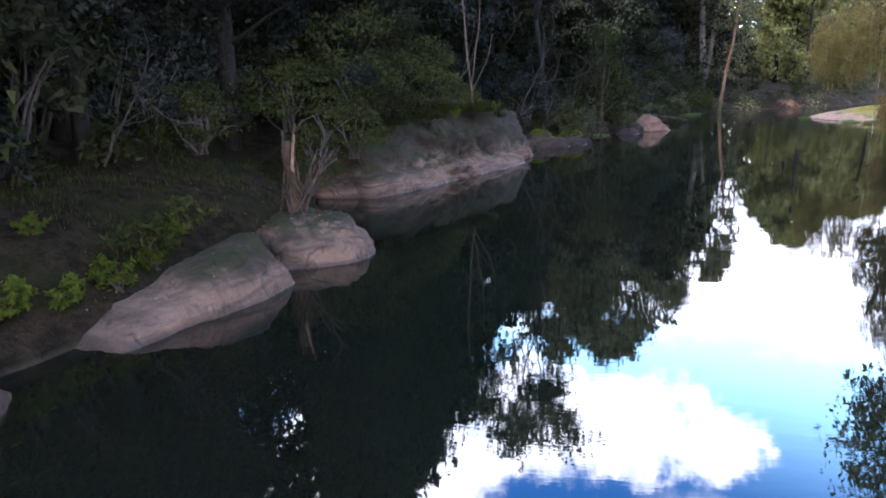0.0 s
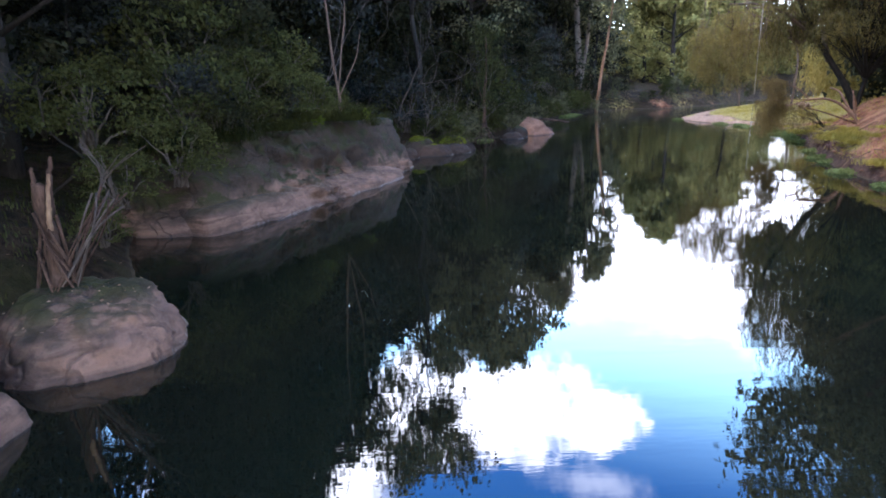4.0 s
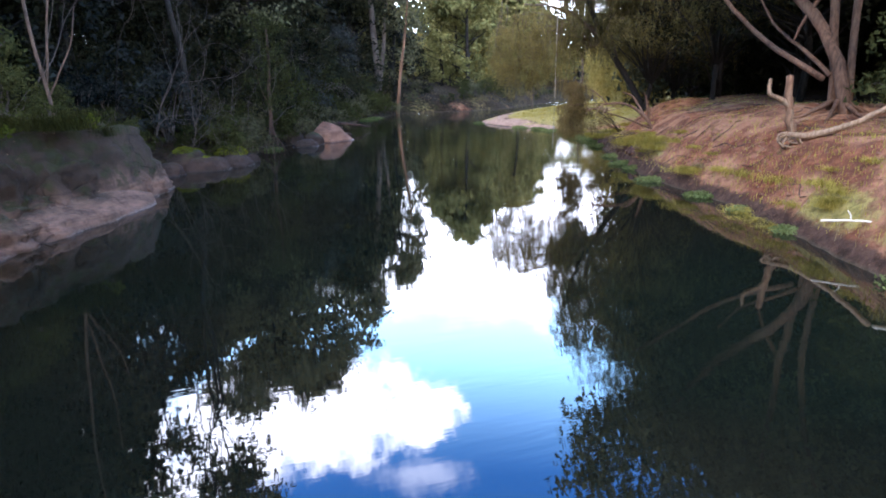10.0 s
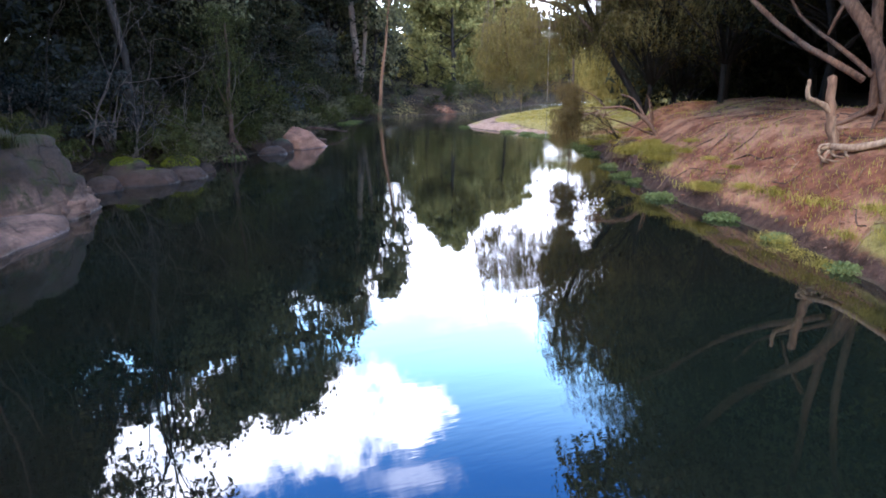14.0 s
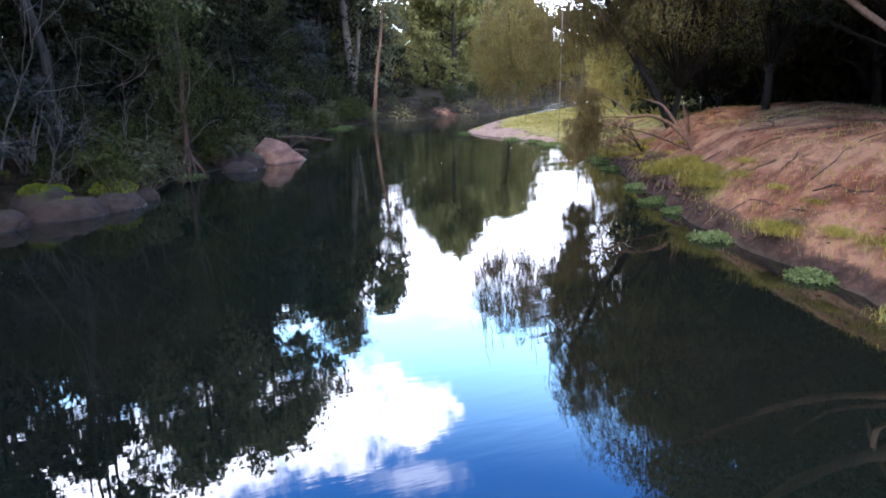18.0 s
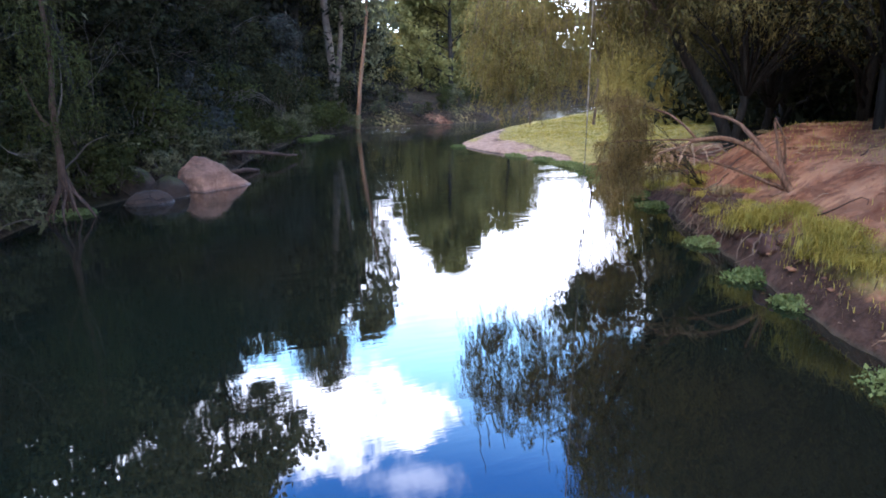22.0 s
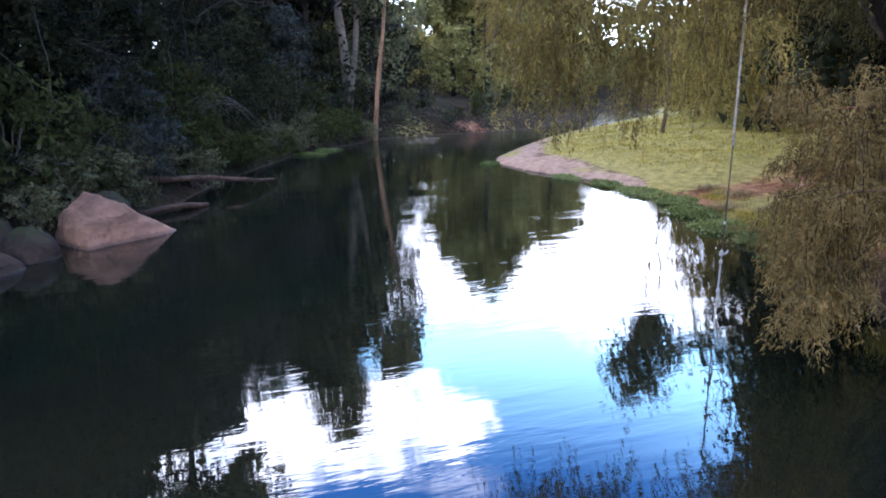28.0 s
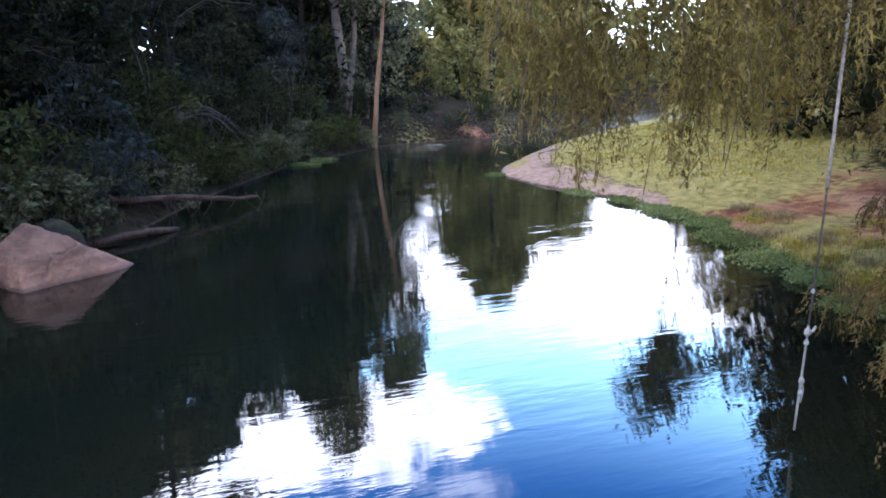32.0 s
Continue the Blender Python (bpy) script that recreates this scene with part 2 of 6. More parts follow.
BARK_GREY = bark_material("grey bark", (0.046, 0.031, 0.022), (0.160, 0.112, 0.083))
BARK_DEAD = bark_material("weathered dead wood", (0.095, 0.055, 0.032), (0.310, 0.205, 0.128))
BARK_POLE = bark_material("brown pole bark", (0.085, 0.043, 0.024), (0.240, 0.140, 0.084), 0.8)
BARK_PINK = bark_material("pinkish brown bark", (0.040, 0.021, 0.013), (0.165, 0.090, 0.055))
FAR_GRASS = leaf_material("olive bank grass", (0.048, 0.040, 0.019), (0.160, 0.122, 0.058), 0.3)
TWIG = bark_material("dry twigs", (0.034, 0.027, 0.022), (0.110, 0.090, 0.078))
ROCK = rock_material("shelf rock", (0.170, 0.104, 0.076), (0.040, 0.027, 0.018), (0.022, 0.017, 0.014), (0.026, 0.026, 0.007), 0.62, 0.56)
BOULDER = rock_material("pink granite", (0.315, 0.168, 0.112), (0.210, 0.114, 0.076), (0.130, 0.070, 0.048), (0.05, 0.055, 0.02), 0.35, 0.95)
ROCK_MOSS = rock_material("mossy rock", (0.050, 0.031, 0.023), (0.032, 0.023, 0.017), (0.022, 0.016, 0.012), (0.032, 0.034, 0.008), 0.4, 0.58)
ROPE = plain("old rope", (0.22, 0.17, 0.13), (0.42, 0.34, 0.26), 30)
ROPE_KNOT = plain("rope knot", (0.22, 0.20, 0.17), (0.36, 0.33, 0.28), 30)
CLAY = plain("clay bank", (0.030, 0.014, 0.009), (0.075, 0.035, 0.022), 7)
STUMP = bark_material("rotten stump wood", (0.020, 0.012, 0.008), (0.095, 0.058, 0.042), 1.6)
ROPE_DARK = plain("dark rope", (0.05, 0.04, 0.03), (0.10, 0.085, 0.065), 30)


def ground_material():
    m, nt, b = material("ground")
    p = world_pos(nt)

    def att(n):
        a = nt.nodes.new("ShaderNodeAttribute")
        a.attribute_name = n
        return a.outputs["Fac"]

    n1, n2, n3 = noise_tex(nt, p, 0.55, 5, 0.6), noise_tex(nt, p, 3.5, 6, 0.65), noise_tex(nt, p, 26, 4, 0.7)
    # leaf litter, coloured nearly black to include the left slope's shade
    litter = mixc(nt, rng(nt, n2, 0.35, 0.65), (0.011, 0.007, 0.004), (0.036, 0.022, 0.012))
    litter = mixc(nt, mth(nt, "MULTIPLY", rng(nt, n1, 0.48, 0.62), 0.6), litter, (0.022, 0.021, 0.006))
    red = mixc(nt, rng(nt, n2, 0.3, 0.7), (0.095, 0.034, 0.016), (0.220, 0.086, 0.040))
    red = mixc(nt, mth(nt, "MULTIPLY", rng(nt, n1, 0.42, 0.60), 0.75), red, (0.345, 0.175, 0.090))
    red = mixc(nt, mth(nt, "MULTIPLY", rng(nt, noise_tex(nt, p, 1.5, 5, 0.65, 0.7), 0.52, 0.40), 0.55), red, (0.075, 0.030, 0.017))
    sand = mixc(nt, rng(nt, n2, 0.3, 0.7), (0.180, 0.108, 0.068), (0.310, 0.200, 0.130))
    turf = mixc(nt, rng(nt, n2, 0.3, 0.7), (0.130, 0.108, 0.026), (0.270, 0.205, 0.062))
    mud = mixc(nt, rng(nt, n2, 0.3, 0.7), (0.030, 0.022, 0.014), (0.075, 0.055, 0.032))

    def ragged(a, w=0.55):
        return rng(nt, mth(nt, "ADD", att(a), mth(nt, "MULTIPLY", mth(nt, "SUBTRACT", n2, 0.5), w)), 0.35, 0.65)

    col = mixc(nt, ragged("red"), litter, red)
    col = mixc(nt, ragged("sand", 0.25), col, sand)
    col = mixc(nt, ragged("turf", 0.9), col, turf)
    # dark edge of the right bank: wet soil plus the undercut's painted shadow
    damp_shade = mixc(nt, rng(nt, n2, 0.3, 0.7), (0.026, 0.015, 0.010), (0.080, 0.044, 0.028))
    col = mixc(nt, ragged("damp_shade", 0.8), col, damp_shade)
    sep = nt.nodes.new("ShaderNodeSeparateXYZ")
    nt.links.new(p, sep.inputs[0])
    col = mixc(nt, rng(nt, mth(nt, "ADD", sep.outputs[2], mth(nt, "MULTIPLY", n2, 0.06)), 0.10, 0.03), col, mud)
    col = mixc(nt, mth(nt, "MULTIPLY", rng(nt, n3, 0.62, 0.75), 0.22), col, (0.30, 0.20, 0.13))
    nt.links.new(col, b.inputs["Base Color"])
    b.inputs["Roughness"].default_value = 0.95
    b.inputs["Specular IOR Level"].default_value = 0.05
    n4 = noise_tex(nt, p, 1.5, 5, 0.65, 0.7)
    clod = mth(nt, "ADD", mth(nt, "MULTIPLY", n4, 1.6), mth(nt, "ADD", n2, mth(nt, "MULTIPLY", n3, 0.30)))
    bump(nt, b, clod, 0.9, 0.16)
    return m


def water_material():
    m, nt, b = material("creek water")
    p = world_pos(nt)
    mp = nt.nodes.new("ShaderNodeMapping")
    mp.inputs["Scale"].default_value = (0.55, 2.4, 1.0)
    mp.inputs["Rotation"].default_value = (0, 0, radians(20))
    nt.links.new(p, mp.inputs[0])
    n1 = noise_tex(nt, mp.outputs[0], 3.1, 3, 0.55)
    n2 = noise_tex(nt, mp.outputs[0], 0.5, 2)
    cl = mixc(nt, rng(nt, noise_tex(nt, p, 0.15, 2), 0.35, 0.65), (0.0036, 0.0056, 0.0034), (0.0062, 0.0062, 0.0036))
    nt.links.new(cl, b.inputs["Base Color"])
    b.inputs["Roughness"].default_value = 0.015
    b.inputs["IOR"].default_value = 1.55
    b.inputs["Specular IOR Level"].default_value = 1.0
    # a light stir further upstream, glassy in the pool
    sep = nt.nodes.new("ShaderNodeSeparateXYZ")
    nt.links.new(p, sep.inputs[0])
    stir = mth(nt, "ADD", rng(nt, sep.outputs[1], 20, 40, 0.14, 0.85), rng(nt, sep.outputs[1], 56, 63, 0.0, 9.0))
    patch = rng(nt, n2, 0.42, 0.62, 0.25, 1.0)
    bump(nt, b, mth(nt, "MULTIPLY", mth(nt, "MULTIPLY", n1, stir), patch), 0.16, 0.035)
    return m


GROUND, WATER = ground_material(), water_material()


# ---------------------------------------------------------------- mesh helpers
class Shape:
    """Collects tubes, leaves and blades, and becomes one mesh."""

    def __init__(self):
        self.v, self.f, self.n = [], [], 0

    def add(self, verts, faces):
        verts, faces = np.asarray(verts, float).reshape(-1, 3), np.asarray(faces, int)
        self.v.append(verts)
        self.f.append(faces + self.n)
        self.n += len(verts)

    def tube(self, pts, radii, sides=6, rough=0.0, rs=None):
        pts = np.asarray(pts, float)
        n = len(pts)
        d = np.gradient(pts, axis=0)
        d /= np.linalg.norm(d, axis=1, keepdims=True) + 1e-9
        ref = np.array([0.31, 0.77, 0.55])
        a = np.cross(d, ref)
        a /= np.linalg.norm(a, axis=1, keepdims=True) + 1e-9
        b = np.cross(d, a)
        ang = np.linspace(0, 2 * np.pi, sides, endpoint=False)
        r = np.asarray(radii, float)[:, None] * np.ones((1, sides))
        if rough and rs is not None:
            r = r * (1 + rough * (rs.rand(n, sides) - 0.5))
        ring = pts[:, None] + r[..., None] * (np.cos(ang)[None, :, None] * a[:, None] + np.sin(ang)[None, :, None] * b[:, None])
        v = np.concatenate([ring.reshape(-1, 3), pts[:1] - d[:1] * r[0, 0] * 0.3, pts[-1:] + d[-1:] * r[-1, 0] * 0.6])
        i, j = np.meshgrid(np.arange(n - 1), np.arange(sides), indexing="ij")
        i, j = i.ravel(), j.ravel()
        k = (j + 1) % sides
        q = np.stack([i * sides + j, i * sides + k, (i + 1) * sides + k, (i + 1) * sides + j], 1)
        tris = np.concatenate([q[:, [0, 1, 2]], q[:, [0, 2, 3]]])
        s = np.arange(sides)
        lo = np.stack([np.full(sides, n * sides), (s + 1) % sides, s], 1)
        hi = np.stack([np.full(sides, n * sides + 1), (n - 1) * sides + s, (n - 1) * sides + (s + 1) % sides], 1)
        self.add(v, np.concatenate([tris, lo, hi]))

    def leaves(self, at, size, rs, width=0.45, droop=0.3, along=None, facing=None, three=False):
        """Folded diamond leaves of length size at the given places; facing turns their upper sides, three makes them three-cornered."""
        at = np.asarray(at, float)
        n = len(at)
        if facing is not None:
            along = np.cross(facing, rs.normal(size=(n, 3)))
            along /= np.linalg.norm(along, axis=1, keepdims=True) + 1e-9
        d = rs.normal(size=(n, 3)) if along is None else np.asarray(along, float) + rs.normal(size=(n, 3)) * 0.25
        d[:, 2] -= droop
        d /= np.linalg.norm(d, axis=1, keepdims=True) + 1e-9
        s = np.cross(d, rs.normal(size=(n, 3)) if facing is None else facing)
        s /= np.linalg.norm(s, axis=1, keepdims=True) + 1e-9
        up = np.cross(s, d)
        ln = (size * (0.6 + 0.8 * rs.rand(n)))[:, None]
        w = ln * width * 0.5
        if three:
            v = np.stack([at - s * w, at + s * w + up * w * 0.3, at + d * ln], 1).reshape(-1, 3)
            self.add(v, np.arange(3 * n).reshape(-1, 3))
            return
        v = np.stack([at, at + d * ln * 0.45 + s * w + up * w * 0.35, at + d * ln, at + d * ln * 0.45 - s * w + up * w * 0.35], 1).reshape(-1, 3)
        k = np.arange(n)[:, None] * 4
        self.add(v, np.concatenate([k + [0, 1, 2], k + [0, 2, 3]]))

    def blades(self, at, height, rs, width=0.02, lean=0.35):
        """Bent grass blades standing at the given places."""
        at = np.asarray(at, float)
        n = len(at)
        h = (np.asarray(height) * (0.5 + 0.8 * rs.rand(n)))[:, None]
        a = rs.rand(n) * 2 * np.pi
        out = np.stack([np.cos(a), np.sin(a), np.zeros(n)], 1) * (lean * rs.rand(n))[:, None]
        side = np.stack([-np.sin(a), np.cos(a), np.zeros(n)], 1) * width * 0.5
        up = np.array([[0, 0, 1.0]])
        mid = at + up * h * 0.55 + out * h * 0.4
        tip = at + up * h * (1 - lean * 0.4) + out * h * 1.4
        v = np.stack([at - side, at + side, mid + side * 0.8, mid - side * 0.8, tip], 1).reshape(-1, 3)
        k = np.arange(n)[:, None] * 5
        self.add(v, np.concatenate([k + [0, 1, 2], k + [0, 2, 3], k + [3, 2, 4]]))

    def mesh(self, name, mat, smooth=False):
        v, f = np.concatenate(self.v), np.concatenate(self.f)
        me = bpy.data.meshes.new(name)
        me.vertices.add(len(v))
        me.vertices.foreach_set("co", v.ravel())
        me.loops.add(len(f) * 3)
        me.loops.foreach_set("vertex_index", f.ravel().astype(np.int32))
        me.polygons.add(len(f))
        me.polygons.foreach_set("loop_start", np.arange(len(f), dtype=np.int32) * 3)
        if smooth:
            me.polygons.foreach_set("use_smooth", np.ones(len(f), bool))
        me.update(calc_edges=True)
        me.materials.append(mat)
        return me


def part(name, shape, mat, parent, label="", smooth=True):
    ob = new(name, shape.mesh(name, mat, smooth) if isinstance(shape, Shape) else shape)
    ob.parent = parent
    if label:
        ob["label"] = label
    return ob


def thing(name, at, label, category, group="", rz=0.0, scale=1.0):
    ob = new(name)
    ob.empty_display_size = 0.2
    ob.matrix_world = Matrix.LocRotScale(at, Euler((0, 0, rz)), (scale,) * 3)
    return tagged(ob, label, category, group)


def arc(a, b, sag, n=8, wob=0.0, rs=None):
    """A curve from a to b that rises by sag halfway."""
    a, b = np.asarray(a, float), np.asarray(b, float)
    t = np.linspace(0, 1, n)[:, None]
    p = a + (b - a) * t
    p[:, 2] += sag * 4 * (t[:, 0] * (1 - t[:, 0]))
    if wob and rs is not None:
        p[1:-1] += rs.normal(size=(n - 2, 3)) * wob
    return p


# ---------------------------------------------------------------- the lie of the land
LEFT = [(-7.5, -60), (-6.9, -10), (-6.7, 1.0), (-6.9, 2.9), (-6.6, 3.8), (-6.3, 4.6), (-6.1, 5.8), (-6.05, 7.0), (-5.9, 7.8), (-5.7, 9.2), (-5.8, 11.2), (-6.8, 13.2),
        (-7.3, 14.7), (-5.9, 16.2), (-4.2, 18.3), (-3.1, 22.3), (-2.3, 26.2), (-1.6, 28.2), (0.4, 29.2), (1.6, 31.0), (2.4, 34.0), (4.2, 36.6), (6.0, 38.6),
        (7.2, 41.0), (8.6, 46.5), (11.6, 54.0), (16.4, 60.8), (17.6, 62.9), (22.0, 64.6), (26.0, 65.0), (31.0, 67.5), (40.0, 77.0), (62.0, 99.0)]
RIGHT = [(14.0, -60), (10.0, -12), (9.3, 3.0), (9.7, 9.1), (10.5, 11.6), (11.8, 14.3), (12.8, 17.2), (13.2, 19.4), (13.8, 21.4), (15.2, 24.3), (16.2, 26.4), (18.0, 30.0),
         (19.4, 33.6), (20.6, 36.8), (20.4, 40.2), (19.4, 44.0), (19.3, 47.0), (20.2, 49.0), (23.2, 53.0), (27.0, 57.6), (31.2, 61.8), (37.0, 67.2), (59.0, 88.0)]


def seg_dist(px, py, line):
    best = np.full(px.shape, 1e9)
    for (ax, ay), (bx, by) in zip(line[:-1], line[1:]):
        dx, dy = bx - ax, by - ay
        t = np.clip(((px - ax) * dx + (py - ay) * dy) / (dx * dx + dy * dy), 0, 1)
        best = np.minimum(best, np.hypot(px - ax - t * dx, py - ay - t * dy))
    return best


def inside(px, py, poly):
    r = np.zeros(px.shape, bool)
    for (ax, ay), (bx, by) in zip(poly, poly[1:] + poly[:1]):
        if ay != by:
            r ^= ((ay > py) != (by > py)) & (px < (bx - ax) * (py - ay) / (by - ay) + ax)
    return r


def lump(px, py, s, seed):
    """Cheap smooth noise from sines, about -1 to 1."""
    rs = np.random.RandomState(seed)
    out = 0
    for k in range(6):
        a, ph, q = rs.rand() * 6.28, rs.rand() * 6.28, s * (0.7 + 0.25 * k)
        out = out + np.sin((px * math.cos(a) + py * math.sin(a)) * q * 6.28 + ph) / (1 + 0.35 * k)
    return out / 3.2


def land(px, py):
    """Height of the ground, distance from the left and the right shore, and whether under water."""
    px, py = np.asarray(px, float), np.asarray(py, float)
    dl, dr = seg_dist(px, py, LEFT), seg_dist(px, py, RIGHT)
    wet = inside(px, py, LEFT + RIGHT[::-1])
    d = np.minimum(dl, dr)
    la = np.interp(dl, [0, 0.5, 1.5, 3, 6, 12, 30, 90, 400], [0, 0.40, 1.05, 1.6, 2.5, 4, 8.0, 14, 30])
    lb = np.interp(dl, [0, 0.3, 0.8, 2, 5, 12, 30, 90, 400], [0, 0.22, 0.45, 0.75, 1.4, 2.5, 5, 12, 30])
    lc = np.interp(dl, [0, 0.3, 0.8, 2, 4, 12, 30, 90, 400], [0, 0.20, 0.55, 1.1, 1.5, 2.2, 4, 10, 28])
    zl = la + (lb - la) * np.clip((py - 27.0) / 3.0, 0, 1)
    zl = zl + (lc - zl) * np.clip((py - 46.0) / 8.0, 0, 1)
    ra = np.interp(dr, [0, 0.2, 0.7, 1.3, 2.2, 4, 6, 10, 30, 90, 400], [0, 0.32, 0.70, 1.14, 1.80, 2.16, 2.30, 2.36, 2.5, 5, 20])
    rb = np.interp(dr, [0, 0.3, 1, 3, 6, 12, 30, 90, 400], [0, 0.12, 0.26, 0.45, 0.7, 1.1, 2, 6, 20])
    zr = ra + (rb - ra) * np.clip((py - 28.5) / 4.5, 0, 1)
    z = np.where(dl < dr, zl, zr) + lump(px, py, 0.22, 3) * np.clip(d - 0.3, 0, 3) * 0.07 + lump(px, py, 0.9, 5) * np.clip(d, 0, 1) * 0.05
    z = np.where(wet, -np.clip(d * 0.55, 0, 1.6) - 0.02, z + 0.01)
    return z, dl, dr, wet


def zat(x, y):
    return float(land(np.array([x]), np.array([y]))[0][0])


def axis(lo, hi, step, far, grow=1.35):
    a = list(np.arange(lo, hi + 1e-6, step))
    s, x = step, hi
    while x < far:
        s *= grow
        x += s
        a.append(x)
    s, x = step, lo
    while x > -far:
        s *= grow
        x -= s
        a.insert(0, x)
    return np.array(a)


def build_ground():
    xs, ys = axis(-13, 34, 0.36, 1500), axis(-5, 70, 0.36, 1500)
    gx, gy = np.meshgrid(xs, ys)
    px, py = gx.ravel(), gy.ravel()
    z, dl, dr, wet = land(px, py)
    w, h = len(xs), len(ys)
    i, j = np.meshgrid(np.arange(h - 1), np.arange(w - 1), indexing="ij")
    k = (i * w + j).ravel()
    s = Shape()
    s.add(np.stack([px, py, z], 1), np.concatenate([np.stack([k, k + 1, k + w + 1], 1), np.stack([k, k + w + 1, k + w], 1)]))
    me = s.mesh("ground", GROUND, True)
    right = (dr < dl)
    # clay gives way to dark litter behind the crest, painting in tree shade
    red = right * np.clip(1 - (py - 37.5 - 0.35 * np.clip(px - 20, 0, 12)) / 3, 0, 1) * np.clip(1.2 - (dr - 3.4) / 4.5, 0, 1)
    spit = right * np.clip((py - 36 - 0.35 * np.clip(px - 20, 0, 12)) / 3, 0, 1)
    wide = np.interp(py, [34, 38, 42, 46, 50, 56, 64], [0.1, 0.5, 2.2, 4.0, 3.2, 1.2, 0.3])
    sand = spit * np.clip(1.1 - dr / wide + 0.3 * lump(px, py, 0.3, 41), 0, 1)
    far_l = (~right) * np.clip((py - 56) / 6, 0, 1) * np.clip(1.2 - dl / 13, 0, 1)
    patch = np.clip(lump(px, py, 0.16, 9) * 0.9 + 0.15, 0, 1)
    edge = right * np.clip(1.1 - np.abs(dr - 0.6) / 0.8, 0, 1) * np.clip(0.35 + lump(px, py, 0.2, 21), 0, 1)
    turf = np.clip(spit * np.clip((dr - 0.5 * wide) / 0.8, 0, 1) * np.clip(1.3 - dr / 18, 0, 1) + right * (py < 33) * patch * 0.45 * np.clip(dr - 1, 0, 1) + right * np.clip((py - 30) / 3, 0, 1) * (0.42 + 0.35 * lump(px, py, 0.25, 71)) * np.clip(1.4 - dr / 14, 0, 1) * (1 - sand) + edge + far_l * 0.40 * np.clip(0.5 + patch, 0, 1), 0, 1)
    # the dark shore strip widens at the undercut, where its shadow is painted
    for name, val in (("red", np.clip(red + far_l * (0.16 + 0.5 * lump(px, py, 0.2, 51)), 0, 1)), ("sand", sand), ("turf", turf), ("damp_shade", right * np.clip(1.05 - dr / np.interp(py, [0, 18, 22, 27, 31], [0.36, 0.42, 0.8, 1.5, 0.6]), 0, 1) * np.clip((36 - py) / 4, 0, 1))):
        me.attributes.new(name, "FLOAT", "POINT").data.foreach_set("value", val.astype(np.float32))
    ob = tagged(new("ground", me), "red clay and leaf-littered creek banks with a grassy sand spit", "ground", kind="structure")
    s = Shape()
    s.add([(-1500, -1500, 0), (1500, -1500, 0), (1500, 1500, 0), (-1500, 1500, 0)], [(0, 1, 2), (0, 2, 3)])
    tagged(new("water", s.mesh("water", WATER)), "still dark green creek water mirroring sky and trees", "water", kind="structure")


build_ground()


# ---------------------------------------------------------------- rocks
def rock_mesh(name, planes, mat, seed, rough=0.06, p=9.0, sub=5, freq=1.2, beds=0.0):
    """A worn stone: the rounded body inside the given planes (normal, distance), roughened."""
    bm = bmesh.new()
    bmesh.ops.create_icosphere(bm, subdivisions=sub, radius=1)
    d = np.array([v.co[:] for v in bm.verts])
    d /= np.linalg.norm(d, axis=1, keepdims=True)
    acc = 0
    for n, h in planes:
        n = np.asarray(n, float) / np.linalg.norm(n)
        acc = acc + (np.clip(d @ n, 0, None) / h) ** p
    r = acc ** (-1 / p)
    for v, q, rr in zip(bm.verts, d, r):
        c = Vector(q * rr)
        o = Vector((seed * 7.1, seed * 3.3, 0))
        k = noise.fractal((c + o) * freq, 0.9, 2.1, 5) * rough + noise.fractal((c + o) * freq * 5, 0.8, 2.1, 3) * rough * 0.22
        k += beds * noise.fractal(Vector((c.x * 0.35 + seed, c.y * 0.35, c.z * 3.2 + c.y * 0.25)), 0.7, 2.2, 4) if beds else 0.0
        v.co = c * (1 + k / max(0.35, rr))
    for f in bm.faces:
        f.smooth = True
    me = bpy.data.meshes.new(name)
    bm.to_mesh(me)
    bm.free()
    me.materials.append(mat)
    return me


def dome(rx, ry, h, depth=0.8):
    """Planes for a low rounded rock."""
    pl = [((0, 0, 1), h), ((0, 0, -1), depth)]
    for k in range(10):
        a = k * 0.6283
        c, s = math.cos(a), math.sin(a)
        rr = 1 / math.hypot(c / rx, s / ry)
        pl.append(((c, s, 0.12), rr))
        pl.append(((c, s, 1.0), 0.78 * (rr + h) / 1.414 * 0.95))
    return pl


def rock(at, planes, mat, label, rz=0.0, name="rock", seed=1, group="", **kw):
    ob = new(name, rock_mesh(name, planes, mat, seed, **kw))
    ob.matrix_world = Matrix.LocRotScale(at, Euler((0, 0, rz)), None)
    return tagged(ob, label, "rock", group)


A = math.atan2
# the pale boulder in the water, with a flat sloping side
rock((6.5, 37.7, 0), [((-1, 0, 0.10), 0.78), ((0.0, -1, 0.25), 0.54), ((0.576, -0.05, 0.817), 0.76), ((-0.15, -0.1, 0.98), 1.06), ((-0.62, -0.12, 0.78), 0.87), ((-0.1, -0.62, 0.78), 0.82), ((0.35, -0.75, 0.55), 0.74),
      ((-0.55, -0.8, 0.2), 0.98), ((-0.35, -0.85, 0.42), 0.80), ((0.15, -0.35, 0.93), 0.93), ((0.1, 1, 0.3), 0.80), ((0, 0, -1), 0.5)],
     BOULDER, "pale pink granite boulder standing in the water", rz=A(1.54, 2.0), name="boulder", seed=4, rough=0.07, p=22, freq=1.7, sub=6)
rock((6.25, 38.95, 0.3), dome(0.6, 0.45, 0.62), ROCK_MOSS, "flat grey rock behind the boulder", rz=0.4, seed=6, rough=0.06)
rock((5.25, 36.5, 0), dome(0.55, 0.5, 0.62), ROCK_MOSS, "round dark mossy rock beside the boulder", seed=7, rough=0.08, group="bank rocks")
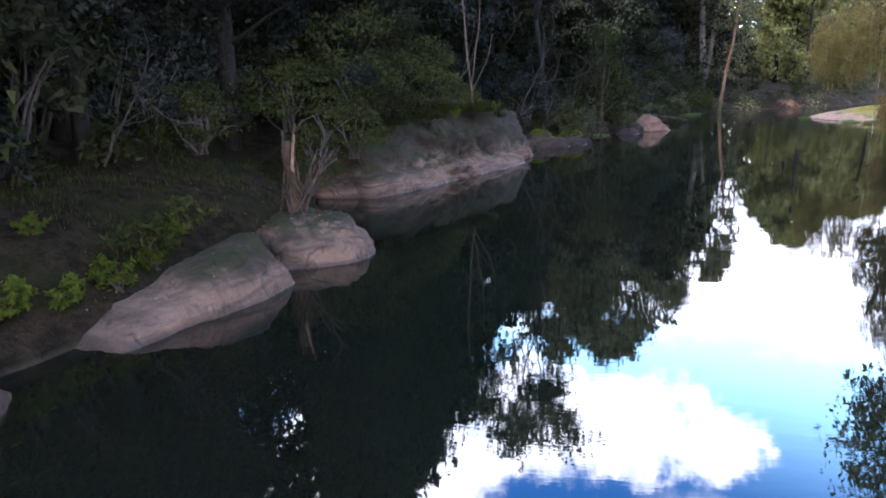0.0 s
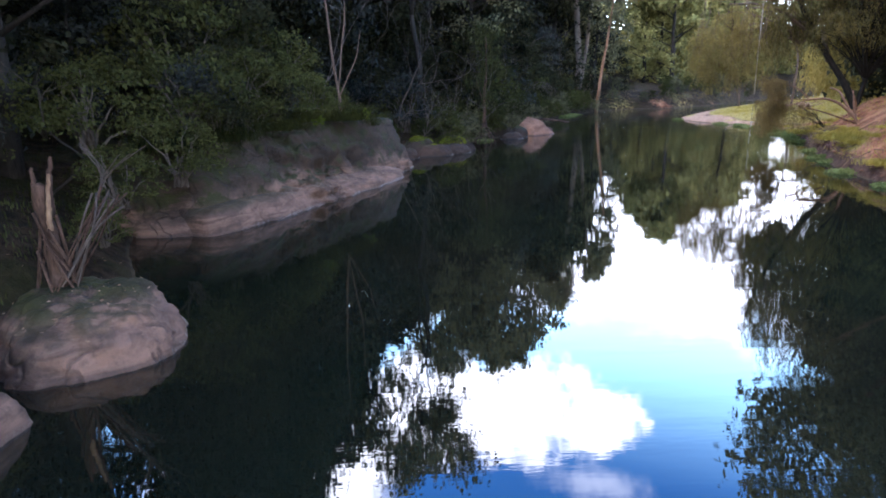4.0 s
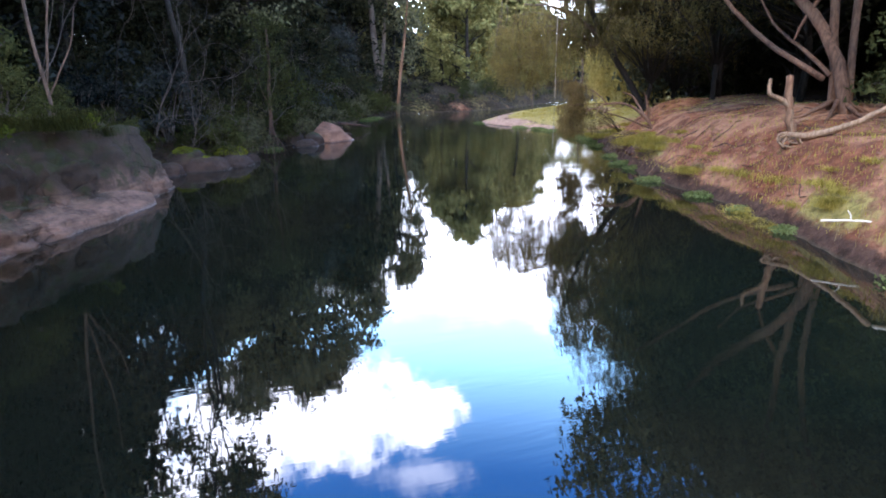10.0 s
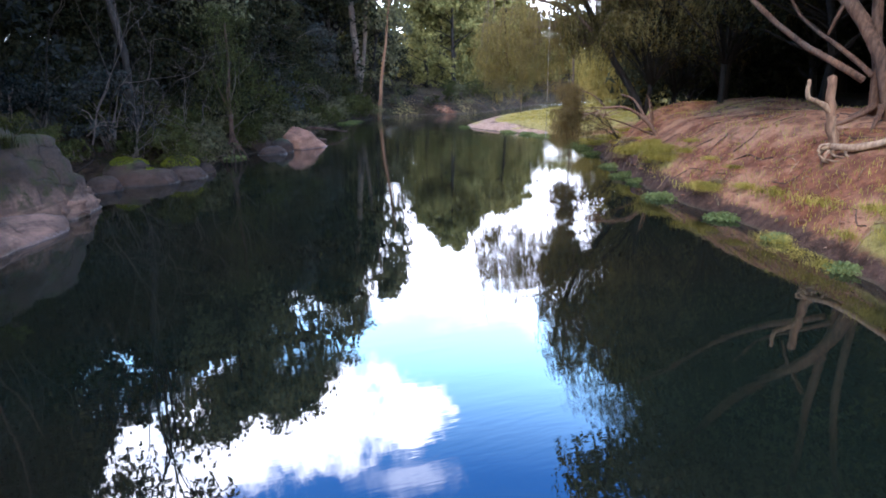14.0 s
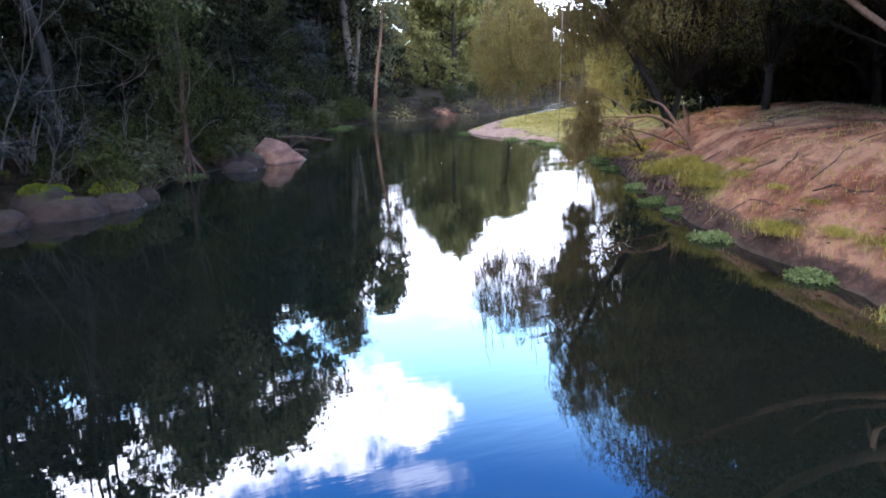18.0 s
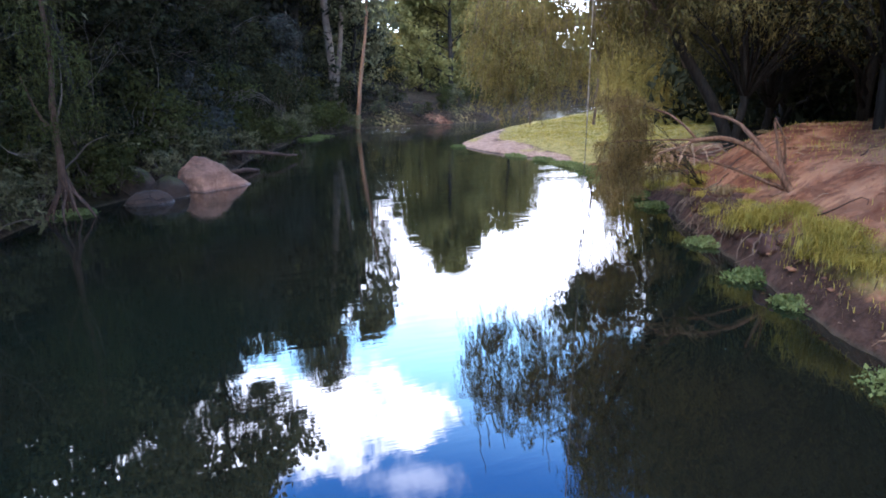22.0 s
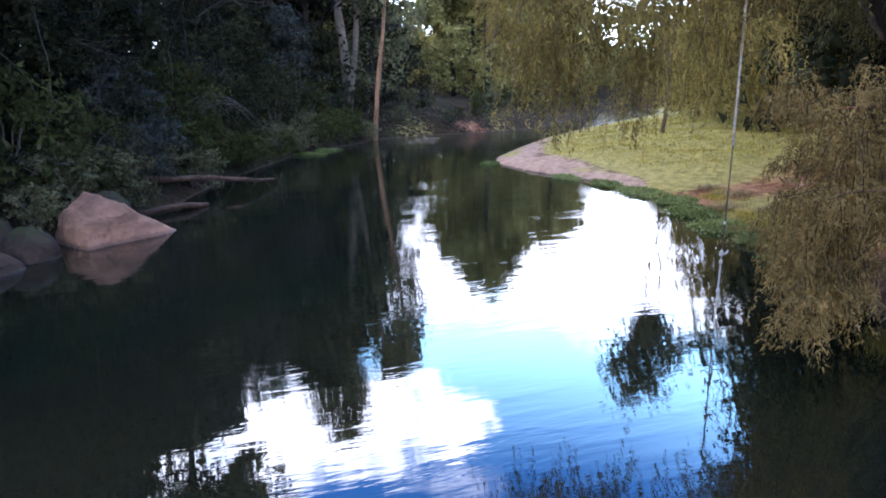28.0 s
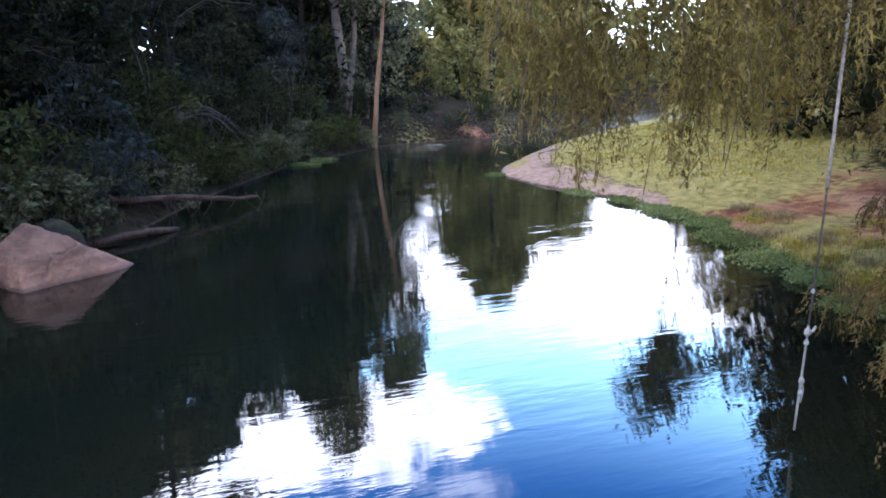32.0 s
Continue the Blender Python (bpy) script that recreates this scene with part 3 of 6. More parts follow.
rock((4.75, 35.6, 0), dome(0.75, 0.5, 0.36), ROCK_MOSS, "low smooth wet rock at the water's edge", rz=0.3, seed=8, rough=0.05, group="bank rocks")
rock((4.2, 37.3, 0.25), dome(0.7, 0.6, 0.55), ROCK_MOSS, "brown rock half hidden under the bank", seed=9, rough=0.08, group="bank rocks")
# mossy rocks at the point
rock((1.15, 29.35, 0), dome(0.85, 0.60, 0.40), ROCK_MOSS, "low brown rock under the moss mound", rz=0.9, seed=11, rough=0.09, group="mossy rocks")
rock((0.1, 28.7, 0), dome(1.05, 0.75, 0.44), ROCK_MOSS, "low flat brown rock at the waterline", rz=0.35, seed=12, rough=0.09, group="mossy rocks")
rock((1.05, 29.95, 0.15), dome(0.62, 0.55, 0.62), ROCK_MOSS, "rock mounded over with yellow-green moss", seed=13, rough=0.08, group="mossy rocks")
rock((-0.55, 29.1, 0.2), dome(0.85, 0.75, 0.60), ROCK_MOSS, "dark mossy rock under ferns", seed=14, rough=0.10, group="mossy rocks")
rock((1.75, 30.5, 0), dome(0.42, 0.34, 0.34), ROCK_MOSS, "small brown rock beside the moss mound", rz=0.5, seed=15, rough=0.09, group="mossy rocks")
rock((-1.15, 27.7, 0), dome(0.75, 0.5, 0.36), ROCK_MOSS, "small wet rock beyond the shelf", rz=1.1, seed=16, rough=0.10, group="mossy rocks")
# the long rock shelf: an upper block, a washed ledge at the waterline and a rounded nose
shelf = tagged(new("rock_shelf"), "long dark grey rock shelf with a pale washed ledge", "rock")
shelf.matrix_world = Matrix.LocRotScale((-4.35, 20.4, -0.1), Euler((0, 0, -0.23)), None)
for nm, loc, pl, kw in (
        ("upper_block", (-0.15, 0, 0), [((0, 0, 1), 2.2), ((0.1, -0.05, 1), 2.2), ((0, 0, -1), 1.0), ((0.97, -0.2, 0.34), 1.55), ((0.75, -0.2, 0.62), 1.85), ((0.42, -0.1, 0.9), 2.2), ((0.55, 0.8, 0.3), 5.6), ((0.45, 0.6, 0.66), 4.7), ((-0.1, 1, 0.4), 6.0),
                                        ((0.4, -0.9, 0.2), 6.0), ((0.1, -0.75, 0.66), 5.0), ((-0.4, -0.9, 0.2), 6.8), ((-1, 0, 0.2), 3.2)], dict(seed=21, rough=0.40, p=16, sub=6, freq=1.0, beds=0.22)),
        ("ledge", (0.55, -1.3, 0), [((0.1, 0, 1), 0.62), ((0, 0, -1), 0.8), ((0.97, -0.25, 0.3), 1.25), ((0.6, -0.1, 0.8), 0.98), ((0.4, 0.9, 0.2), 4.6), ((0.5, -0.9, 0.2), 4.4), ((-0.2, -1, 0.2), 4.9), ((-1, 0, 0), 1.6)], dict(seed=22, rough=0.26, p=14, sub=6, freq=1.1, beds=0.20)),
        ("nose", (0.75, 4.5, 0), dome(1.55, 2.1, 1.30), dict(seed=23, rough=0.34, p=10, sub=6, freq=1.0, beds=0.18)),
        ("crack_block", (0.75, 1.6, 0.2), [((0.1, 0, 1), 1.15), ((0, 0, -1), 0.8), ((0.95, -0.1, 0.35), 0.95), ((0.65, 0, 0.75), 1.1), ((0.2, 1, 0.2), 1.5), ((0.2, -1, 0.2), 1.7), ((-1, 0, 0), 1.2)], dict(seed=24, rough=0.20, p=14, sub=5, freq=0.9, beds=0.15))):
    ob = part(nm, rock_mesh(nm, pl, ROCK, **kw), None, shelf)
    ob.location = loc
# the two near rocks
slab = rock((-5.87, 5.0, -0.05), [((0, -0.29, 0.957), 0.46), ((0.98, -0.05, 0.35), 0.52), ((0.7, -0.05, 0.72), 0.62), ((-0.9, 0, 0.45), 0.75), ((0, 1, 0.25), 1.75), ((0.1, -0.75, 0.62), 1.35), ((0, -1, 0.1), 2.9), ((0, 0, -1), 0.6)],
     ROCK, "sloping pinkish grey slab running into the water", rz=-0.33, name="rock_slab", seed=31, rough=0.13, p=11, freq=0.8, sub=6, beds=0.03)
near_rock = rock((-5.25, 8.55, -0.05), dome(1.30, 1.75, 0.70), ROCK, "rounded grey rock strewn with fallen leaves", rz=0.5, seed=33, rough=0.20, p=8, freq=0.9, sub=6, beds=0.04)
rock((-6.55, 1.6, -0.02), dome(0.55, 3.8, 0.30), ROCK, "low rock ledge along the waterline", rz=-0.06, seed=35, rough=0.10, freq=0.8, p=14, sub=6)


# ---------------------------------------------------------------- plants
def clump(rs, centre, n, r, flat=0.7):
    p = rs.normal(size=(n, 3)) * r * 0.55
    p[:, 2] *= flat
    return p + np.asarray(centre)


def puff(fol, rs, centre, n, r, size, width=0.5, droop=0.25, flat=0.62, three=False, loose=0.5):
    """A spray of leaves: a ragged dome of leaves that face outward and up, open below."""
    u = rs.normal(size=(n, 3))
    u[:, 2] = u[:, 2] * 0.75 + 0.55
    u /= np.linalg.norm(u, axis=1, keepdims=True) + 1e-9
    tilt = rs.normal(size=3) * 0.25
    lobes = 1 + 0.28 * np.sin(u[:, 0] * 5 + rs.rand() * 6) + 0.28 * np.sin(u[:, 1] * 5 + rs.rand() * 6)
    p = u * (r * lobes * (0.35 + 0.65 * rs.rand(n) ** 0.5))[:, None] * (1, 1, flat)
    p[:, 2] += p[:, 0] * tilt[0] + p[:, 1] * tilt[1]
    fol.leaves(p + np.asarray(centre), size, rs, width, droop, facing=u + rs.normal(size=(n, 3)) * loose, three=three)


def grow(rs, base, direction, length, radius, depth, out, tips, spread=0.6, up=0.15, kids=(2, 4), n=6, shrink=0.62):
    """Limbs that fork and taper; the tips are collected."""
    d = np.asarray(direction, float)
    d /= np.linalg.norm(d)
    pts = [np.asarray(base, float)]
    for k in range(n):
        d = d + rs.normal(size=3) * 0.13 + np.array([0, 0, up * 0.3])
        d /= np.linalg.norm(d)
        pts.append(pts[-1] + d * length / n)
    pts = np.array(pts)
    out.tube(pts, np.linspace(radius, radius * shrink * 0.8, len(pts)), 7 if depth > 1 else 5)
    if depth <= 0:
        tips.append(pts[-1])
        tips.append(pts[len(pts) // 2])
        return
    for k in range(rs.randint(*kids)):
        s = pts[rs.randint(len(pts) // 2, len(pts))] if k else pts[-1]
        nd = d + rs.normal(size=3) * spread
        nd[2] += up
        grow(rs, s, nd, length * (0.55 + 0.25 * rs.rand()), radius * shrink, depth - 1, out, tips, spread, up, kids, n, shrink)


def gum_tree(name, at, h, seed, label, trunk_mat=BARK_PALE, leaf=LEAF_GUM, forks=2, leaf_n=60, leaf_size=0.30, bare=0.42, rad=None, clump_r=1.1, droop=0.7, group="", spread=0.55, lean=(0, 0)):
    """A tall open tree: bare forked trunk, leaf clumps with sky between them."""
    rs = np.random.RandomState(seed)
    t = thing(name, at, label, "tree", group)
    rad = rad or h * 0.017
    wood, tips, fol = Shape(), [], Shape()
    n = 9
    tr = np.zeros((n, 3))
    tr[:, 2] = np.linspace(-0.3, h * bare, n)
    tr[:, :2] = np.cumsum(rs.normal(size=(n, 2)) * h * 0.005, 0) + np.linspace(0, 1, n)[:, None] * np.array(lean)
    tr[0, :2] = 0
    wood.tube(tr, np.linspace(rad * 1.25, rad * 0.8, n), 10, 0.12, rs)
    for k in range(forks):
        a = rs.rand() * 6.28 + k * 6.28 / forks
        grow(rs, tr[-1], (math.cos(a) * 0.45, math.sin(a) * 0.45, 1), h * (1 - bare) * 0.46, rad * 0.62, 3, wood, tips, spread, 0.25)
    for tip in tips:
        puff(fol, rs, tip, leaf_n, clump_r * (0.6 + 0.6 * rs.rand()), leaf_size, 0.42, droop)
    part("trunk", wood, trunk_mat, t)
    part("crown", fol, leaf, t, smooth=False)
    return t


def wood_tree(name, at, h, seed, label, leaf=LEAF_DARK, trunk_mat=BARK_DARK, wide=0.28, low=0.12, n_clump=120, leaf_n=46, leaf_size=0.26, group="", droop=0.25, clump_r=0.75, thick=0.020, three=False):
    """A dense tree whose crown of leaf clumps hangs low, with an uneven outline."""
    rs = np.random.RandomState(seed)
    t = thing(name, at, label, "tree", group)
    wood, fol = Shape(), Shape()
    n = 8
    tr = np.zeros((n, 3))
    tr[:, 2] = np.linspace(-0.3, h * 0.92, n)
    tr[1:, :2] = np.cumsum(rs.normal(size=(n - 1, 2)) * h * 0.014, 0)
    wood.tube(tr, np.linspace(h * thick, h * 0.004, n), 8, 0.15, rs)
    for k in range(n_clump):
        u = rs.rand() ** 0.8
        z = h * (low + (1 - low) * u)
        prof = math.sin(math.pi * min(1, 0.16 + 0.84 * u) ** 0.9) ** 0.7 + 0.12
        a, r = rs.rand() * 6.28, h * wide * prof * (0.45 + 0.6 * rs.rand() ** 0.6)
        axis_ = np.array([np.interp(z, tr[:, 2], tr[:, 0]), np.interp(z, tr[:, 2], tr[:, 1])])
        c = np.array([axis_[0] + math.cos(a) * r, axis_[1] + math.sin(a) * r, z])
        if k % 3 == 0:
            zz = max(0.3, z - r * 0.5)
            wood.tube(arc((np.interp(zz, tr[:, 2], tr[:, 0]), np.interp(zz, tr[:, 2], tr[:, 1]), zz), c, 0.1, 5, 0.08, rs), np.linspace(h * 0.005, 0.012, 5), 5)
        big_ = 1 + 1.0 * max(0.0, (z - 5.0) / h)      # sparser, larger sprays high up
        puff(fol, rs, c, leaf_n, clump_r * (0.65 + 0.8 * rs.rand()), leaf_size * big_, 0.55 * min(1.3, big_), droop, three=three)
    part("trunk", wood, trunk_mat, t)
    part("crown", fol, leaf, t, smooth=False)
    return t


def strands(rs, fol, twig, tip, n, ln, leaf_size, spread=0.5, step=0.055, wide=0.30):
    """Foliage hanging in long strands from a point."""
    for k in range(n):
        p0 = np.asarray(tip) + rs.normal(size=3) * (spread, spread, spread * 0.4)
        l = ln * (0.4 + 0.8 * rs.rand())
        m = max(4, int(l / step))
        u = np.linspace(0, 1, m)
        sway = rs.normal(size=2) * 0.12 * l
        p = p0 + np.stack([sway[0] * u ** 1.5, sway[1] * u ** 1.5, -l * u], 1)
        hang = rs.normal(size=(m, 3)) * 0.45 + (0, 0, -1)
        fol.leaves(p + rs.normal(size=(m, 3)) * (0.035, 0.035, 0.03), leaf_size, rs, wide, 0.0, along=hang)
        if k % 3 == 0:
            q = p[:: max(1, m // 4)]
            twig.tube(q, np.full(len(q), 0.004), 3)


def plume(rs, fol, twig, centre, n, r, ln, size, step=0.04, wide=0.26, flat=0.45):
    """A drooping tress: strands that leave a rounded top and bend down all round it."""
    c = np.asarray(centre, float)
    for k in range(n):
        u = rs.normal(size=3)
        u[2] = abs(u[2]) * 0.8
        u /= np.linalg.norm(u) + 1e-9
        p0 = c + u * (r * (0.35 + 0.65 * rs.rand())) * (1, 1, flat)
        l = ln * (0.35 + 0.85 * rs.rand())
        m = max(4, int(l / step))
        t_ = np.linspace(0, 1, m)[:, None]
        out = np.array([[u[0], u[1], 0.0]]) * l * 0.45
        p = p0 + out * np.sqrt(t_) - np.array([[0, 0, l]]) * t_ ** 1.4
        way = np.gradient(p, axis=0)
        way /= np.linalg.norm(way, axis=1, keepdims=True) + 1e-9
        fol.leaves(p + rs.normal(size=(m, 3)) * (0.012 + 0.15 * size), size, rs, wide, 0.0, along=way + rs.normal(size=(m, 3)) * 0.55, three=True)
        if k % 4 == 0:
            q = p[:: max(1, m // 4)]
            twig.tube(q, np.full(len(q), 0.004), 3)


def weeping_tree(name, at, h, seed, label, leaf=LEAF_WEEP, trunk_mat=BARK_DARK, reach=0.38, n_tip=130, per=8, ln=1.9, leaf_size=0.24, group="", low=0.35, thick=0.026):
    """A weeping tree: arching limbs and curtains of hanging foliage."""
    rs = np.random.RandomState(seed)
    t = thing(name, at, label, "tree", group)
    wood, fol = Shape(), Shape()
    tr = np.zeros((7, 3))
    tr[:, 2] = np.linspace(-0.3, h * 0.75, 7)
    tr[1:, :2] = np.cumsum(rs.normal(size=(6, 2)) * h * 0.018, 0)
    wood.tube(tr, np.linspace(h * thick, h * thick * 0.3, 7), 8, 0.15, rs)
    for k in range(n_tip):
        u = rs.rand()
        z = h * (low + (1 - low) * u)
        r = h * reach * (math.sin(math.pi * (0.22 + 0.70 * u)) ** 0.8) * (0.35 + 0.7 * rs.rand() ** 0.6)
        a = rs.rand() * 6.28
        c = np.array([math.cos(a) * r, math.sin(a) * r, z])
        s = tr[min(6, max(1, int(u * 6)))]
        if k % 2 == 0:
            wood.tube(arc(s, c, 0.5, 6, 0.06, rs), np.linspace(h * 0.005 * min(1.0, thick / 0.02), 0.008, 6), 5)
        plume(rs, fol, wood, c, int(per * 1.6), 0.75, ln, leaf_size, 0.07, 0.28)
    part("trunk", wood, trunk_mat, t)
    part("crown", fol, leaf, t, smooth=False)
    return t


def shrub(name, at, h, seed, label, leaf=LEAF_MID, wide=0.55, n_clump=28, leaf_n=52, leaf_size=0.14, group="", trunk_mat=TWIG, droop=0.2, category="shrub"):
    rs = np.random.RandomState(seed)
    t = thing(name, at, label, category, group)
    wood, fol = Shape(), Shape()
    for k in range(n_clump):
        u = rs.rand()
        a, r = rs.rand() * 6.28, h * wide * (0.35 + 0.75 * rs.rand()) * math.sqrt(1.05 - u * u * 0.8)
        c = np.array([math.cos(a) * r, math.sin(a) * r, h * (0.12 + 0.85 * u)])
        if k % 3 == 0:
            wood.tube(arc((rs.normal() * 0.08, rs.normal() * 0.08, -0.1), c, 0.15 * h, 6, 0.04, rs), np.linspace(0.03, 0.007, 6), 5)
        puff(fol, rs, c, leaf_n, h * (0.14 + 0.10 * rs.rand()), leaf_size, 0.50, droop, three=leaf_size > 0.1)
    part("stem", wood, trunk_mat, t)
    part("foliage", fol, leaf, t, smooth=False)
    return t


def bare_tree(name, at, h, seed, label, mat=BARK_PALE, rad=0.07, forks=3, depth=3, spread=0.5, lean=(0, 0, 1), category="dead tree", group="", up=0.2):
    rs = np.random.RandomState(seed)
    t = thing(name, at, label, category, group)
    trunk, tips = Shape(), []
    base = np.array([0, 0, -0.25])
    l = np.asarray(lean, float) / np.linalg.norm(lean)
    pts = base + np.linspace(0, 1, 6)[:, None] * l * h * 0.35 + np.concatenate([[[0, 0, 0]], rs.normal(size=(5, 3)) * 0.03 * h * 0.3])
    trunk.tube(pts, np.linspace(rad * 1.2, rad * 0.85, 6), 8, 0.1, rs)
    part("trunk", trunk, mat, t)
    for k in range(forks):
        limb = Shape()
        a = rs.rand() * 6.28
        grow(rs, pts[-1 - (k % 2)], l + np.array([math.cos(a), math.sin(a), 0.3]) * 0.5, h * 0.36, rad * 0.7, depth - 1, limb, tips, spread, up, (2, 4), 6, 0.58)
        part("limb", limb, mat, t)
    return t


def limb_tube(parent, pts, r0, r1, mat, name="limb", sides=8, seed=0, label="", n=14):
    """A limb through the given points, smoothed and a little knotted."""
    rs = np.random.RandomState(seed)
    pts = np.asarray(pts, float)
    t = np.concatenate([[0], np.cumsum(np.linalg.norm(np.diff(pts, axis=0), axis=1))])
    u = np.linspace(0, t[-1], n)
    p = np.stack([np.interp(u, t, pts[:, k]) for k in range(3)], 1)
    for _ in range(2):
        p[1:-1] = (p[:-2] + 2 * p[1:-1] + p[2:]) / 4
    p[1:-1] += rs.normal(size=(n - 2, 3)) * r0 * 0.12
    s = Shape()
    s.tube(p, np.linspace(r0, r1, n) * (1 + 0.12 * rs.rand(n)), sides, 0.15, rs)
    return part(name, s, mat, parent, label)


def copy_at(ob, x, y, rz, s, dz=0.0, z=None):
    m = Matrix.LocRotScale((x, y, (zat(x, y) if z is None else z) + dz), Euler((0, 0, rz)), None)
    c = copy_thing(ob, m)
    c.scale = (s * ob.scale[0],) * 3
    return c


# ---- the forest on the steep bank: a few kinds, each built once and then repeated
R = random.Random(5)


def scatter(n, test, box, gap, tries=4000):
    got = []
    for _ in range(tries):
        x, y = R.uniform(box[0], box[1]), R.uniform(box[2], box[3])
        if all((x - a) ** 2 + (y - b) ** 2 > gap * gap for a, b in got):
            z, dl, dr, wet = land(np.array([x]), np.array([y]))
            if not wet[0] and test(x, y, dl[0], dr[0]):
                got.append((x, y))
                if len(got) >= n:
                    break
    return got


def repeat(protos, spots, lo, hi, size=lambda x, y: 1.0):
    """The first spots take the built plants themselves, the rest take copies."""
    for k, (x, y) in enumerate(spots):
        ob = protos[k % len(protos)]
        s, rz = R.uniform(lo, hi) * size(x, y), R.uniform(0, 6.28)
        if k < len(protos):
            ob.matrix_world = Matrix.LocRotScale((x, y, zat(x, y)), Euler((0, 0, rz)), (s,) * 3)
        else:
            copy_at(ob, x, y, rz, s / ob.scale[0])



def open_gap(x, y):
    """The break in the tree line beside the forked gum."""
    return y > 56 and 0.19 < math.atan2(x - 9.4, y - 23.0) < 0.285


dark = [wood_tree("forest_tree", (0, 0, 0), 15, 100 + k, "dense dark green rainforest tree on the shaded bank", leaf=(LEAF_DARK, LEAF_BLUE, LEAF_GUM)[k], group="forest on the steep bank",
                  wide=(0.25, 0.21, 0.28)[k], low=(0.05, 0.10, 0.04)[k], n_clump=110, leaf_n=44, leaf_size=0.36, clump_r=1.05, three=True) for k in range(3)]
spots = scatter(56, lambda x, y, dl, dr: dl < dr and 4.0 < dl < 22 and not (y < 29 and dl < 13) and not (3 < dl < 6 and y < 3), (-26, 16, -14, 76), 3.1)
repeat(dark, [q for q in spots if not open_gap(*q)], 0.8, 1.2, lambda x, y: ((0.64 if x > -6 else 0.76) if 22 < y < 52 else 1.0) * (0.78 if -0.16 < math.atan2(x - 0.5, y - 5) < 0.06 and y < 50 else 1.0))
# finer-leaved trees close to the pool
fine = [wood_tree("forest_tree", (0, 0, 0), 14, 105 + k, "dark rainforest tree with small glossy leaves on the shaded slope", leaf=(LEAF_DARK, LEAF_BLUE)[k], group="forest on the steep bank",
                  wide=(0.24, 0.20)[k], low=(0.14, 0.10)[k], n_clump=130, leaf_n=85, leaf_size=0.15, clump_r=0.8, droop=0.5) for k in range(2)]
spots = [(-11.6, 4.6), (-10.9, 9.4), (-11.6, 13.2), (-11.0, -1.0), (-11.8, 17.0), (-9.4, 20.2), (-8.6, 24.2), (-13.5, 7.0), (-9.8, 14.8), (-7.4, 27.0), (-13.0, 11.0), (-14.0, 20.0)]
repeat(fine, spots, 0.8, 1.15)

# high crowns out of view, added to darken the near slope
canopy = wood_tree("canopy_tree", (-9.2, 3.0, zat(-9.2, 3.0)), 13, 108, "wide tree added to shade the near slope, its crown out of view", leaf=LEAF_DARK, group="canopy over the near slope", wide=0.36, low=0.40, n_clump=150, leaf_n=60, leaf_size=0.24, clump_r=1.0, thick=0.013)
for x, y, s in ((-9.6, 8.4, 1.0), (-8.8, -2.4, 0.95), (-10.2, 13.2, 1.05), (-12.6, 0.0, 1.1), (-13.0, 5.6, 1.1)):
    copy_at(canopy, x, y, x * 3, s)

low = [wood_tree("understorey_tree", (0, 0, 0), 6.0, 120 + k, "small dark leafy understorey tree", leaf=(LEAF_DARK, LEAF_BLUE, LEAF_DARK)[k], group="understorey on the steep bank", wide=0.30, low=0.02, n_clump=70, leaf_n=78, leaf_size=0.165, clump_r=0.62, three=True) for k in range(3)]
repeat(low, scatter(54, lambda x, y, dl, dr: dl < dr and 3.6 < dl < 11 and not (y < 12 and dl < 5), (-20, 24, -10, 80), 2.0), 0.7, 1.3)

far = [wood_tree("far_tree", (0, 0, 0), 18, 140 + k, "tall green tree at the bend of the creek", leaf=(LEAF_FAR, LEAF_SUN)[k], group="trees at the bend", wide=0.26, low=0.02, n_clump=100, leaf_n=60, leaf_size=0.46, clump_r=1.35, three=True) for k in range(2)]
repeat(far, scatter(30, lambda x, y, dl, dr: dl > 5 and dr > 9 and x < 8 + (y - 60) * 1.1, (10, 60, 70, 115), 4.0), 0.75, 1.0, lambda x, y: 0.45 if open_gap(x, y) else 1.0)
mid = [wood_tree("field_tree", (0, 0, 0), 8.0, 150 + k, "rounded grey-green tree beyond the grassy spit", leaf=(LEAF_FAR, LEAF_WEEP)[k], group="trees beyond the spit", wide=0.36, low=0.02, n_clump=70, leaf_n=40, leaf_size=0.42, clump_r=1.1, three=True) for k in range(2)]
repeat(mid, scatter(26, lambda x, y, dl, dr: dr > 14 and dl > 6 and y > 56 + (x - 40) * 0.2 and math.hypot(x - 10, y - 25) > 62, (30, 110, 50, 130), 5.0), 0.85, 1.2)

under = [shrub("shrub", (0, 0, 0), 2.2, 200 + k, "dark tangled shrub on the shaded bank", leaf=(LEAF_DARK, LEAF_MID, LEAF_BLUE)[k], group="shrubs on the steep bank", wide=(0.5, 0.6, 0.45)[k]) for k in range(3)]
spots = scatter(96, lambda x, y, dl, dr: dl < dr and 0.9 < dl < 6.5 and not (13.5 < y < 27 and dl < 3.6) and not (y < 12 and dl < 2.4) and (y > 27.5 or dl > 1.8), (-18, 18, -4, 64), 1.2)
repeat(under, spots, 0.6, 1.5)
bend = [shrub("bend_shrub", (0, 0, 0), 1.6, 215 + k, "grey-green shrub on the grassy far bank", leaf=(LEAF_GUM, LEAF_MID)[k], group="shrubs on the far bank", wide=0.6) for k in range(2)]
repeat(bend, scatter(46, lambda x, y, dl, dr: dl < dr and 0.5 < dl < 7 and y > 60, (14, 50, 60, 90), 1.3), 0.4, 1.1)

